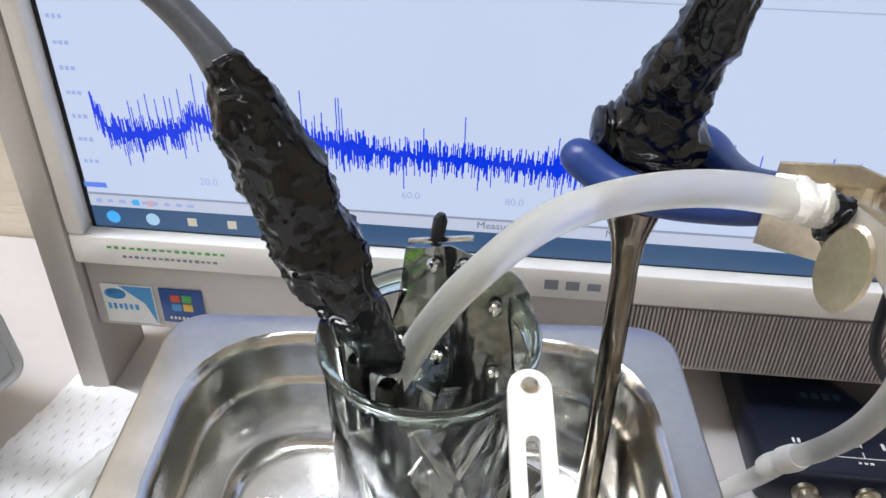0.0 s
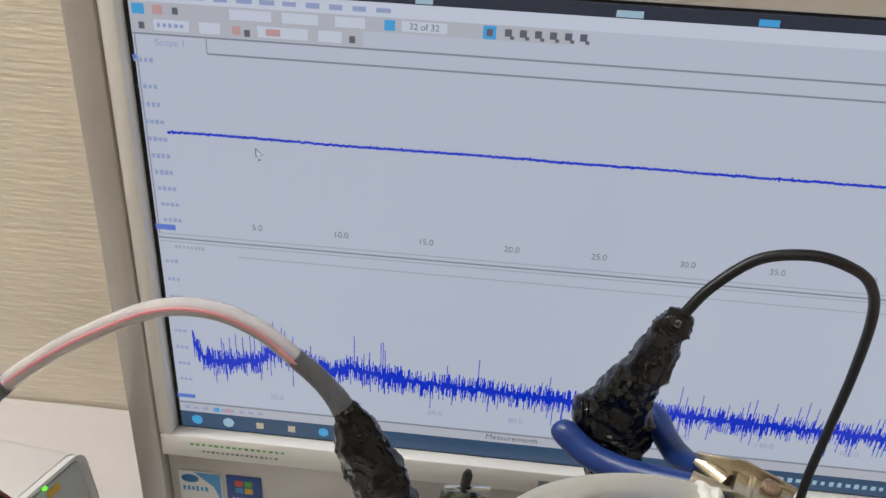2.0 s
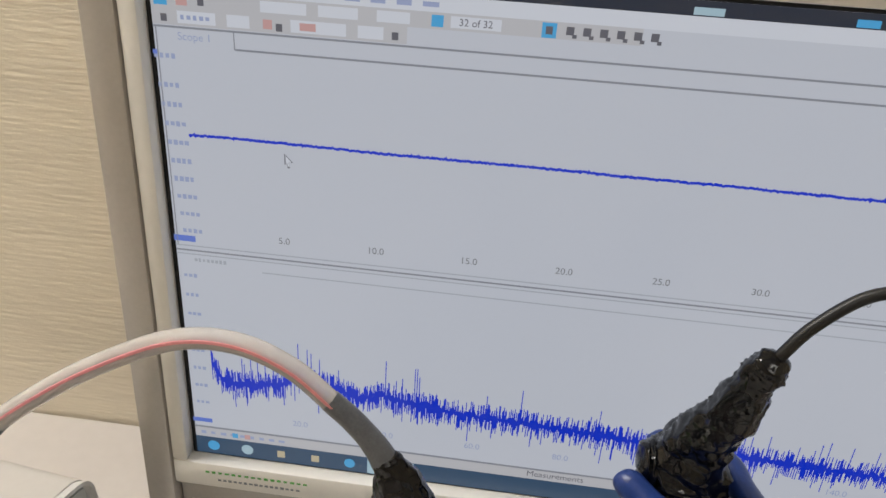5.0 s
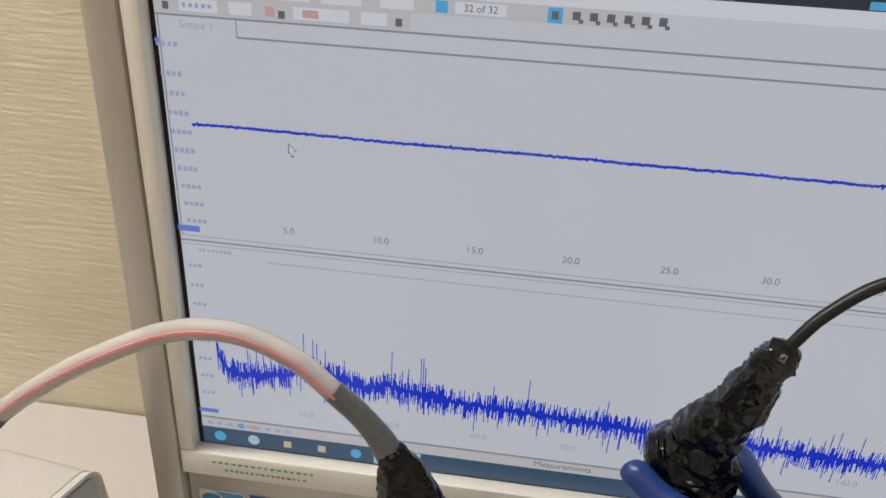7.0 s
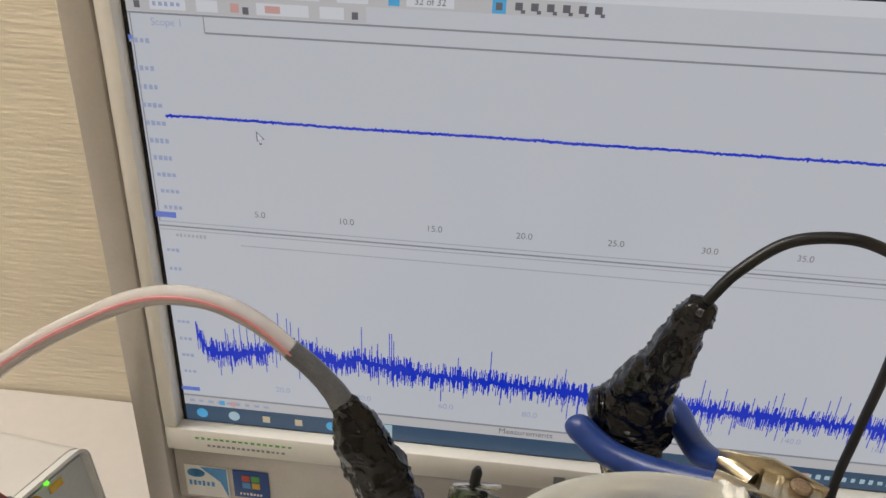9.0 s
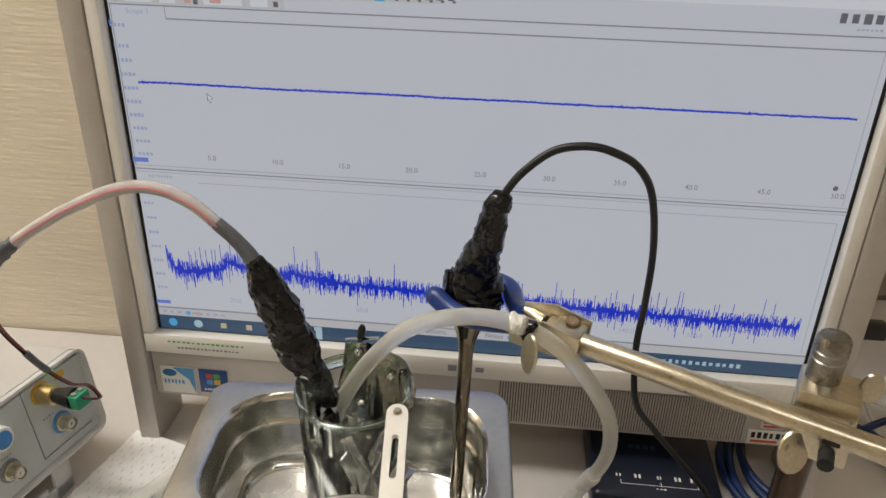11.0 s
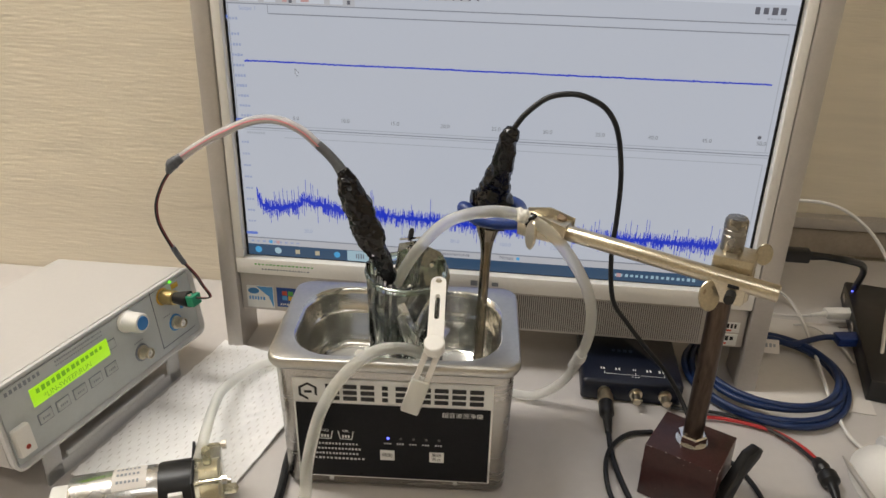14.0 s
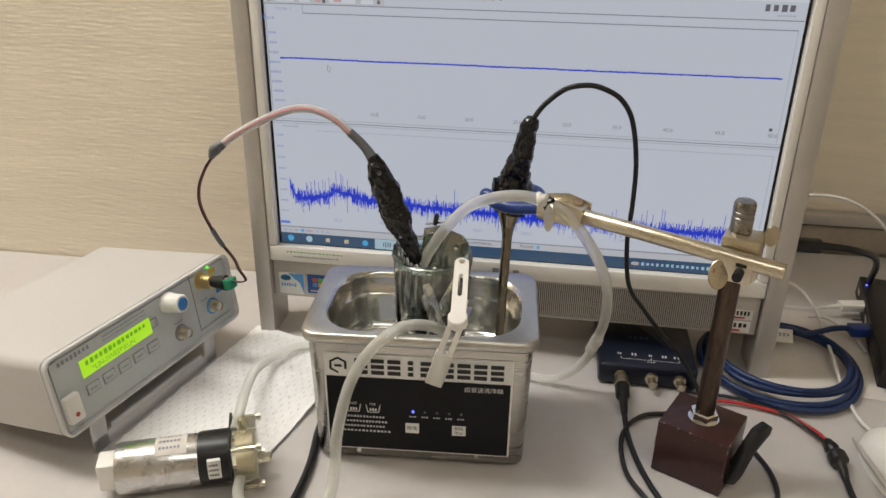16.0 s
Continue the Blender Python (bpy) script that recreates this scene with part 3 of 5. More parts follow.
def cleaner():
    uc = thing("ultrasonic_cleaner", CLEAN, "stainless steel ultrasonic cleaner with a black control panel on the desk", "ultrasonic cleaner")
    b = B()
    loft(b, [rrect(0.0835, 0.0480, 0.010, 0.003), rrect(0.0865, 0.0512, 0.010, 0.006), rrect(0.0893, 0.0520, 0.010, 0.121)], True, False)
    part("body", b, STEEL, uc, "brushed stainless steel case")
    k = B()
    loft(k, [rrect(0.0880, 0.0530, 0.012, 0.1190), rrect(0.0925, 0.0590, 0.014, 0.1195), rrect(0.0935, 0.0600, 0.015, 0.1215), rrect(0.0935, 0.0600, 0.015, 0.1245), rrect(0.0925, 0.0590, 0.014, 0.1272),
             rrect(0.0910, 0.0575, 0.013, 0.1280), rrect(0.0800, 0.0508, 0.0340, 0.1272)], False, False)
    bmesh.ops.recalc_face_normals(k, faces=k.faces)
    part("rim", k, RIM, uc, "rolled steel rim", sharp=60)
    k = B()
    loft(k, [rrect(0.0800, 0.0508, 0.0340, 0.1272), rrect(0.0780, 0.0490, 0.0335, 0.1255), rrect(0.0770, 0.0480, 0.0330, 0.1220), rrect(0.0760, 0.0470, 0.0320, 0.1090),
             rrect(0.0745, 0.0455, 0.0310, 0.1075), rrect(0.0735, 0.0445, 0.0305, 0.1060), rrect(0.0717, 0.0432, 0.0290, 0.0830), rrect(0.0690, 0.0405, 0.0270, 0.0775), rrect(0.0660, 0.0375, 0.0240, 0.0761)], False, False)
    bmesh.ops.recalc_face_normals(k, faces=k.faces)
    for f in k.faces:
        f.normal_flip()
    part("tank", k, TANK, uc, "shiny drawn steel tank", sharp=60)
    fl = B()
    loft(fl, [rrect(0.0660, 0.0375, 0.0240, 0.0746), rrect(0.0660, 0.0375, 0.0240, 0.0761), rrect(0.0640, 0.0355, 0.0230, 0.0758)])
    part("tank_floor", fl, TANKF, uc, "steel tank floor, whitened for the lamp light caught in it")
    # front panel
    y = -0.0524
    cp = part("control_panel", box(B(), (-0.0005, -0.0523, 0.0605), (0.1500, 0.0014, 0.0940), 0.0005), INKW, uc, "black control panel film with a silver border")
    part("panel_film", quad(B(), -0.0740, 0.0730, 0.0150, 0.0860, y - 0.0010), PANELBK, cp)
    part("title_band", quad(B(), -0.0740, 0.0730, 0.0870, 0.1062, y - 0.0010), INKW, cp)
    yy = y - 0.0014
    hexa = B()
    for a0, a1 in ((30, 90), (90, 150), (150, 210), (210, 270), (-30, 30)):
        p0, p1 = [(-0.0640 + 0.0080 * math.cos(radians(a)), 0.0965 + 0.0080 * math.sin(radians(a))) for a in (a0, a1)]
        q0, q1 = [(-0.0640 + 0.0058 * math.cos(radians(a)), 0.0965 + 0.0058 * math.sin(radians(a))) for a in (a0, a1)]
        hexa.faces.new([hexa.verts.new((x, yy, z)) for x, z in (p0, p1, q1, q0)])
    quad(hexa, -0.0668, -0.0610, 0.0950, 0.0972, yy)
    tagged(part("maker_mark", hexa, INKB, cp), kind="stuff")
    tt = B()
    for i in range(9):
        x = -0.0455 + i * 0.0131 + (0.0028 if i > 4 else 0)
        w = 0.0022 if i == 3 else 0.0052
        for z in (0.0912, 0.0966, 0.1020):
            quad(tt, x - w, x + w, z - 0.0019, z + 0.0019, yy)
    tagged(part("maker_mark", tt, INKB, cp), kind="stuff")
    words("\u8d85\u97f3\u6ce2\u6d17\u6d44\u6a5f", 0.0052, INKW, cp, pose(0.0520, yy, 0.0795), "panel_lettering")
    for x, txt in ((-0.0530, "NO"), (-0.0370, "OK")):
        s = B()
        for pts in (((-0.0062, 0.0600), (-0.0055, 0.0600), (-0.0040, 0.0520), (-0.0047, 0.0520)), ((0.0062, 0.0600), (0.0055, 0.0600), (0.0040, 0.0520), (0.0047, 0.0520)),
                    ((-0.0045, 0.0527), (-0.0045, 0.0520), (0.0045, 0.0520), (0.0045, 0.0527))):
            s.faces.new([s.verts.new((x + a, yy, c)) for a, c in pts])
        for kx in (-0.0022, 0, 0.0022):
            quad(s, x + kx - 0.0007, x + kx + 0.0007, 0.0535, 0.0562, yy)
        part("panel_symbol", s, INKW, cp)
        words(txt, 0.0036, INKW, cp, pose(x, yy, 0.0602), "panel_lettering")
    tx = B()
    for i in range(4):
        bars(tx, -0.0440 + 0.002 * (i % 2), 0.0475 - i * 0.0048, 0.034 + 0.006 * (i == 3), 0.0022, yy, 13, 60 + i)
    for i in range(5):
        bars(tx, -0.0045 + i * 0.0098, 0.0500, 0.0060, 0.0018, yy, 3, 70 + i)
    tagged(part("panel_lettering", tx, FGGREY, cp), kind="stuff")
    for i in range(5):
        c = B()
        cyl(c, (-0.0045 + i * 0.0098, yy + 0.0006, 0.0550), (-0.0045 + i * 0.0098, yy - 0.0002, 0.0550), 0.0011, n=12)
        part("indicator", c, LED_B if i == 0 else GRILLE, cp, "lit blue indicator" if i == 0 else "")
    for x, t1, t2 in ((-0.0052, "\u6642\u9593", ""), (0.0330, "\u958b\u59cb", "\u505c\u6b62")):
        bt = part("button", box(B(), (x, yy, 0.0385), (0.0112, 0.0008, 0.0098), 0.0003), INKW, cp, "white push button with dark characters")
        if t2:
            words(t1, 0.0036, INKB, bt, pose(x, yy - 0.0007, 0.0408), "panel_lettering")
            words(t2, 0.0036, INKB, bt, pose(x, yy - 0.0007, 0.0366), "panel_lettering")
        else:
            words(t1, 0.0044, INKB, bt, pose(x, yy - 0.0007, 0.0387), "panel_lettering")
    for x in (-0.065, 0.065):
        for yf in (-0.035, 0.035):
            part("foot", lathe(B(), [(0.0, 0.0), (0.007, 0.0), (0.008, 0.002), (0.008, 0.0066), (0, 0.0066)], 16, pose(x, yf, 0)), DARKGAP, uc)
    for x in (-0.0500, 0.0480):
        part("screw", lathe(B(), [(0, 0), (0.0024, 0), (0.0020, 0.001), (0, 0.0014)], 12, pose(x, -0.0519, 0.0115, 90)), CHROME, uc)
    return uc


cleaner()

# ---------- glass beaker with its contents ----------
GREENGLASS = surf("green_glass", (0.80, 0.92, 0.84), 0.03, var=0.02, scale=30, trans=1.0, ior=1.5)
BK = pose(0.0098, 0.1690, 0.0760)
bk = thing("beaker", BK, "round glass beaker standing in the steel tank", "beaker")
g = B()
lathe(g, [(0, 0), (0.0262, 0.0002), (0.0292, 0.0030), (0.0296, 0.010), (0.0296, 0.0895), (0.0279, 0.0895), (0.0279, 0.010),
          (0.0262, 0.0052), (0.0, 0.0045)], 56)
part("glass_wall", g, GLASS, bk, "clear glass wall", sharp=60)
part("lip", ring(B(), [(0.0296, 0.0897), (0.0306, 0.0925), (0.0318, 0.0943), (0.0318, 0.0959), (0.0306, 0.0967), (0.0292, 0.0959), (0.0283, 0.0925), (0.0279, 0.0897)], 56), GREENGLASS, bk, "thick greenish rolled lip", sharp=80)
# mixing plate with studs leaning in the beaker
pl = thing("mixing_plate", pose(0.0125, 0.176, 0.1200, -14, 6, -12), "smoky metal plate with small studs leaning inside the beaker", "plate")
p = B()
sheet = []
for v in range(13):
    f = v / 12
    row = []
    for u in range(17):
        x = -0.024 + 0.0465 * u / 16
        cut = 0.0670 - 0.007 * max(0, 0.3 - u / 16) / 0.3 - 0.006 * max(0, u / 16 - 0.3) / 0.7 - 0.016 * (max(0, u / 16 - 0.72) / 0.28) ** 2
        z = -0.030 + (cut + 0.030) * f
        row.append((x, 9.0 * x * x + 0.0012 * math.sin(z * 110 + x * 160), z))
    sheet.append(row)
rows_f = [[p.verts.new(q) for q in row] for row in sheet]
for v in range(12):
    for u in range(16):
        p.faces.new((rows_f[v][u], rows_f[v][u + 1], rows_f[v + 1][u + 1], rows_f[v + 1][u]))
pobj = part("plate", p, PLATEG, pl, "curved smoky metal sheet", sharp=180)
psol = pobj.modifiers.new("thickness", "SOLIDIFY")
psol.thickness = 0.0012
for sx, sz in ((-0.013, 0.060), (-0.004, 0.062), (0.008, 0.052), (0.012, 0.030), (-0.006, 0.030), (0.002, 0.010)):
    part("stud", lathe(B(), [(0, 0), (0.0024, 0), (0.0024, 0.0012), (0.0016, 0.0026), (0, 0.0030)], 12, pose(sx, -0.0007, sz, 90)), CHROME, pl, "domed metal stud")
part("grip", lathe(B(), [(0, 0), (0.0018, 0), (0.0022, 0.003), (0.0022, 0.008), (0.0012, 0.010), (0, 0.010)], 12, pose(-0.014, 0.0005, 0.066)), BLACKP, pl, "small black knob")
part("bright_edge", box(B(), (-0.0125, -0.0004, 0.0684), (0.020, 0.0018, 0.0016), 0.0003, pose(-0.0125, 0, 0.0684, 0, -19) @ pose(0.0125, 0, -0.0684)), CHROME, pl)
# glass rods and bent metal strips in the beaker
for i, (x, y, lean, h) in enumerate(((-0.0175, 0.156, -4, 0.099), (-0.0125, 0.150, 1, 0.094), (-0.0150, 0.163, -6, 0.103), (-0.0075, 0.148, 6, 0.091))):
    r = part("glass_rod", lathe(B(), [(0, 0), (0.0026, 0), (0.0033, 0.002), (0.0033, h - 0.002), (0.0024, h), (0, h)], 14), GLASS)
    r.matrix_basis = pose(x + 0.004, y + 0.004, 0.0810, lean * 0.4, lean * 0.5, 0)
    tagged(r, "thin clear glass rod standing in the beaker", "rod", "glass rods")
for i, (x, y, ry, rz, h) in enumerate(((0.002, 0.156, 24, 20, 0.075), (0.008, 0.152, -12, 10, 0.072), (0.020, 0.154, 20, -15, 0.066), (0.016, 0.180, 5, 100, 0.080), (0.027, 0.160, -16, 25, 0.074), (-0.006, 0.160, 12, -20, 0.085), (0.014, 0.150, 30, 5, 0.060), (-0.004, 0.152, 18, 30, 0.078), (0.022, 0.166, -22, 60, 0.070), (0.005, 0.168, -8, 75, 0.082), (0.028, 0.172, 8, -40, 0.072), (-0.010, 0.172, 10, 50, 0.080), (0.012, 0.160, -28, -15, 0.068))):
    s = B()
    slab(s, [(-0.004, 0), (0.004, 0), (0.005, h * 0.5), (0.003, h), (-0.003, h), (-0.005, h * 0.5)], -0.0006, 0.0006, 0.0002)
    o = part("metal_strip", s, PLATEG if i % 2 else CHROME)
    o.matrix_basis = pose(x, y, 0.0815, 0, ry, rz)
    tagged(o, "bent shiny metal strip standing in the beaker", "strip", "metal strips")

# ---------- white clip ----------
cl = thing("tube_clip", pose(0.0385, 0.122, 0.165), "white plastic slotted clip reaching from the beaker over the tank rim", "clip")


def bar_between(a, b, hw, th, up=(0, 0, 1)):
    """Pose of a flat bar: its local x is the width, z runs from a to b, y is the thickness."""
    a, b = Vector(a), Vector(b)
    z = (b - a).normalized()
    x = z.cross(Vector(up)).normalized()
    y = z.cross(x)
    m = Matrix((x, y, z)).transposed().to_4x4()
    m.translation = a
    return m, (b - a).length


def slotted(a, b, hw, th, slot, up, mat, parent, label):
    m, ln = bar_between(a, b, hw, th, up)
    s = B()
    o = stadium(0, ln / 2, hw, ln / 2 + hw * 0.9)
    h = stadium(0, (slot[0] + slot[1]) / 2 * ln, hw * 0.32, (slot[1] - slot[0]) / 2 * ln)
    t = B()
    loops = [[(x, -th, z) for x, z in o], [(x, th, z) for x, z in o], [(x, th, z) for x, z in h], [(x, -th, z) for x, z in h]]
    loft(t, loops + [loops[0]], False, False)
    bmesh.ops.remove_doubles(t, verts=t.verts, dist=1e-7)
    bmesh.ops.recalc_face_normals(t, faces=t.faces)
    join(s, t, m)
    return part("arm", s, mat, parent, label)


inv = cl.matrix_basis.inverted()
T_, P_, Q_ = inv @ Vector((0.0376, 0.1470, 0.1752)), inv @ Vector((0.0424, 0.0895, 0.1588)), inv @ Vector((0.0246, 0.0912, 0.1005))
slotted(T_, P_, 0.0056, 0.0016, (0.22, 0.62), (0, 0, 1), WHITEP, cl, "white slotted upper arm")
slotted(P_, P_ + (Q_ - P_) * 0.6, 0.0058, 0.0016, (0.2, 0.85), (0, 1, 0.0), WHITEP, cl, "white slotted lower arm")
m, ln = bar_between(P_ + (Q_ - P_) * 0.5, Q_, 0.007, 0.003, (0, 1, 0))
part("jaw", box(B(), (0, 0, ln / 2), (0.0135, 0.0075, ln), 0.0015, m), SILI, cl, "translucent white jaw at the lower end")
part("pivot_screw", lathe(B(), [(0, -0.0045), (0.0066, -0.0045), (0.0071, -0.0038), (0.0071, 0.0038), (0.0064, 0.0045), (0, 0.0045)], 24, Matrix.Translation(P_) @ pose(0.000, -0.002, 0.001, 20, 0, 0)), WHITEP, cl, "round white pivot screw")
part("rivet", lathe(B(), [(0, 0), (0.0024, 0), (0.0018, 0.0012), (0, 0.0014)], 14, Matrix.Translation(T_ + Vector((0, 0, 0.0016)))), NICKEL, cl)

# ---------- first probe: taped transducer in the beaker ----------
FG = pose(-0.2670, 0.0541, 0.0346, -8.0, 1.3, 75.9)          # where the function generator stands
TERMINAL = FG @ Vector((0.1845, -0.0400, 0.0600))
pr = thing("taped_probe", pose(-0.0028, 0.1580, 0.1730), "black taped transducer probe dipping into the glass beaker", "probe")
o = Vector((0, 0.158, 0.172))
pts = [Vector(q) - o for q in ((-0.0312, 0.1575, 0.2545), (-0.0258, 0.1565, 0.2410), (-0.0180, 0.1560, 0.2190), (-0.0095, 0.1560, 0.1980), (-0.0010, 0.1575, 0.1770), (0.0030, 0.1590, 0.1665))]
rad = keyed([(0, 0.0036), (0.02, 0.0046), (0.07, 0.0050), (0.12, 0.0066), (0.20, 0.0092), (0.34, 0.0104), (0.48, 0.0112), (0.58, 0.0104), (0.68, 0.0082), (0.80, 0.0066), (0.92, 0.0058), (1, 0.0036)])
part("taped_body", sweep(B(), pts, rad, 56, 44, tape_wobble(1.0, 0.25, 8.0)), TAPE, pr, "lumpy black tape wrapping", sharp=180)
part("sheath", sweep(B(), [Vector(q) - o for q in ((-0.0485, 0.1602, 0.2705), (-0.0410, 0.1596, 0.2640), (-0.0345, 0.1585, 0.2570), (-0.0305, 0.1574, 0.2510))], keyed([(0, 0.0034), (0.5, 0.0036), (1, 0.0044)]), 18, 8), SHEATH, pr, "dark grey rubber sleeve")
arc = [Vector(q) - o for q in ((-0.0470, 0.1600, 0.2692), (-0.0600, 0.1605, 0.2802), (-0.0765, 0.1605, 0.2866), (-0.0955, 0.1595, 0.2852), (-0.1185, 0.1545, 0.2756), (-0.1350, 0.1475, 0.2664), (-0.1450, 0.1415, 0.2592))]
part("clear_sleeve", hose(B(), arc, 0.0032, 0.0007, 16, 8), CLEARP, pr, "clear plastic sleeve round the wires")
part("red_wire", sweep(B(), [q + Vector((0, -0.0024, 0.0006)) for q in arc], 0.0009, 8), surf("pink_wire", (0.66, 0.26, 0.29), 0.5, var=0.1, scale=100), pr)
part("grey_wire", sweep(B(), [q + Vector((0, -0.0017, -0.0018)) for q in arc], 0.0008, 8), surf("wire_grey", (0.42, 0.42, 0.43), 0.5, var=0.1, scale=100), pr)
part("tape_collar", sweep(B(), [Vector(q) - o for q in ((-0.1420, 0.1432, 0.2616), (-0.1482, 0.1400, 0.2568), (-0.1522, 0.1405, 0.2505))], keyed([(0, 0.0036), (0.5, 0.0044), (1, 0.0020)]), 16, 10, tape_wobble(4.0, 0.1)), SHEATH, pr, "dark tape where the wires leave the sleeve")
for dx, mt, nm in ((0.0005, surf("dull_red_wire", (0.22, 0.05, 0.05), 0.5, var=0.1, scale=100), "red_wire"), (-0.0005, RUBBER, "black_wire")):
    w = [Vector((q[0] + dx, q[1] + dx, q[2])) - o for q in ((-0.1505, 0.1400, 0.2520), (-0.1600, 0.1425, 0.2387), (-0.1695, 0.1485, 0.2203), (-0.1730, 0.1562, 0.1994), (-0.1700, 0.1708, 0.1680), (-0.1650, 0.1860, 0.1420), TERMINAL + Vector((0.0150, -0.0080, 0.0180)), TERMINAL + Vector((0.0185, -0.0040, 0.0060)), TERMINAL + Vector((0.0130, -0.0010, 0.0010)), TERMINAL)]
    part(nm, sweep(B(), w, 0.0007, 8), mt, pr)
part("tape_collar", sweep(B(), [Vector(q) - o for q in ((-0.1712, 0.1660, 0.1780), (-0.1700, 0.1708, 0.1680), (-0.1683, 0.1755, 0.1590))], 0.0021, 10, 6), SHEATH, pr)

# ---------- second probe: steel horn with taped head ----------
p2 = thing("steel_probe", pose(0.0664, 0.1865, 0.0703), "steel rod probe with black taped head in a blue clamp", "probe")
o = Vector((0.0661, 0.1885, 0.0660))
part("steel_horn", sweep(B(), [Vector(q) - o for q in ((0.0661, 0.1890, 0.0735), (0.0667, 0.1945, 0.0950), (0.0672, 0.2010, 0.1300), (0.0678, 0.2080, 0.1600), (0.0680, 0.2150, 0.1800), (0.0685, 0.2200, 0.1960))], keyed([(0, 0.0036), (0.01, 0.0040), (0.66, 0.0042), (0.75, 0.0055), (0.86, 0.0092), (1, 0.0122)]), 28, 10), HORN, p2, "polished steel horn")
pts = [Vector(q) - o for q in ((0.0835, 0.2000, 0.2745), (0.0808, 0.2032, 0.2645), (0.0771, 0.2085, 0.2440), (0.0735, 0.2160, 0.2255), (0.0712, 0.2205, 0.2095), (0.0698, 0.2200, 0.1960), (0.0686, 0.2180, 0.1860))]
rad = keyed([(0, 0.0030), (0.03, 0.0058), (0.10, 0.0068), (0.22, 0.0076), (0.40, 0.0093), (0.55, 0.0126), (0.66, 0.0160), (0.76, 0.0172), (0.88, 0.0156), (1, 0.0122)])
part("taped_head", sweep(B(), pts, rad, 48, 30, tape_wobble(2.0, 0.20)), TAPE, p2, "lumpy black tape wrapping", sharp=180)
part("taped_lump", sweep(B(), [Vector(q) - o for q in ((0.0525, 0.2195, 0.2090), (0.0560, 0.2200, 0.2088), (0.0640, 0.2205, 0.2075))], keyed([(0, 0.003), (0.2, 0.0075), (0.6, 0.0095), (1, 0.008)]), 28, 14, tape_wobble(5.0, 0.15)), TAPE, p2, sharp=180)
part("lead", sweep(B(), [Vector(q) - o for q in ((0.0810, 0.2030, 0.2660), (0.0848, 0.2020, 0.2750), (0.0926, 0.2040, 0.2855), (0.1069, 0.2065, 0.2967), (0.1232, 0.2056, 0.3005), (0.1370, 0.2065, 0.2975), (0.1505, 0.2120, 0.2880), (0.1612, 0.2220, 0.2680),
                                              (0.1690, 0.2350, 0.2300), (0.1710, 0.2420, 0.1900), (0.1708, 0.2440, 0.1550), (0.1777, 0.2492, 0.1109), (0.1940, 0.2560, 0.0840), (0.2135, 0.2590, 0.0587), (0.2350, 0.2535, 0.0360),
                                              (0.2500, 0.2400, 0.0150), (0.2550, 0.2200, 0.0045), (0.2440, 0.2040, -0.0015), (0.2230, 0.2140, -0.0018))], 0.0021, 12), RUBBER, p2, "black cable looping down to the desk")

# ---------- magnetic stand with clamp ----------
ms = thing("magnetic_stand", pose(0.2385, 0.1490, 0, 0, 0, -27.4), "dark red magnetic base with a steel post and cross rod", "stand")
part("magnet_base", box(B(), (0, 0, 0.0250), (0.0570, 0.0500, 0.0500), 0.0012), OXBLOOD, ms, "chipped dark red enamel block")
chips = B()
rnd = random.Random(5)
for i in range(30):
    s, e = rnd.random() ** 1.6, i % 3
    x, y, z = ((-0.0283 + 0.0566 * s, -0.0249, 0.0498), (0.0284, -0.0248 + 0.0496 * s, 0.0498), (-0.0284 if rnd.random() < 0.5 else 0.0284, -0.0249, 0.050 * s))[e]
    ball(chips, (x, y, z), 0.0002 + 0.0003 * rnd.random() ** 2, (1 + 4.0 * rnd.random() * (e == 0), 1 + 3.0 * (e == 1), 1 + 3.0 * (e == 2)), 6, 5)
tagged(part("paint_chips", chips, surf("bare_iron", (0.30, 0.25, 0.23), 0.5, metal=0.4, var=0.3, scale=200), ms), kind="stuff")
part("lever", slab(B(), [(-0.016, -0.010), (-0.006, -0.014), (0.002, -0.008), (0.010, 0.012), (0.024, 0.026), (0.025, 0.033), (0.019, 0.037), (0.008, 0.034), (-0.006, 0.012)], -0.0045, 0.0045, 0.0025, pose(0.0352, -0.0040, 0.0205, 0, 4, 66)), BLACKP, ms, "black plastic switch lever")
part("lever_boss", lathe(B(), [(0, 0), (0.009, 0), (0.009, 0.003), (0.006, 0.005), (0, 0.005)], 20, pose(0.0285, -0.006, 0.018, 0, 90)), BLACKP, ms)
part("washer", lathe(B(), [(0, 0), (0.0122, 0), (0.0122, 0.0014), (0, 0.0014)], 28, pose(0, 0, 0.0500)), CHROME, ms)
part("nut", lathe(B(), [(0, 0), (0.0112, 0), (0.0112, 0.0062), (0.0098, 0.0072), (0, 0.0072)], 6, pose(0, 0, 0.0514)), CHROME, ms, "hexagonal steel nut")
part("post", lathe(B(), [(0, 0.058), (0.0076, 0.058), (0.0076, 0.2030), (0, 0.2030)], 32), POSTM, ms, "dark stained steel post")
part("post_head", lathe(B(), [(0, 0.2030), (0.0078, 0.2030), (0.0078, 0.2290), (0.0071, 0.2296), (0.0071, 0.2304), (0.0078, 0.2310), (0.0078, 0.2334), (0.0071, 0.2340), (0.0078, 0.2346), (0.0078, 0.2390), (0.0066, 0.2412), (0, 0.2418)], 32), HEADM, ms, "bright grooved steel post end")
inv = ms.matrix_basis.inverted()
A_, Z_ = Vector((0.1237, 0.1715, 0.2122)), Vector((0.2632, 0.1122, 0.2050))
rod = B()
cyl(rod, inv @ A_, inv @ Z_, 0.0058, n=28, bev=0.0008)
part("cross_rod", rod, NICKEL, ms, "brass-toned cross rod")
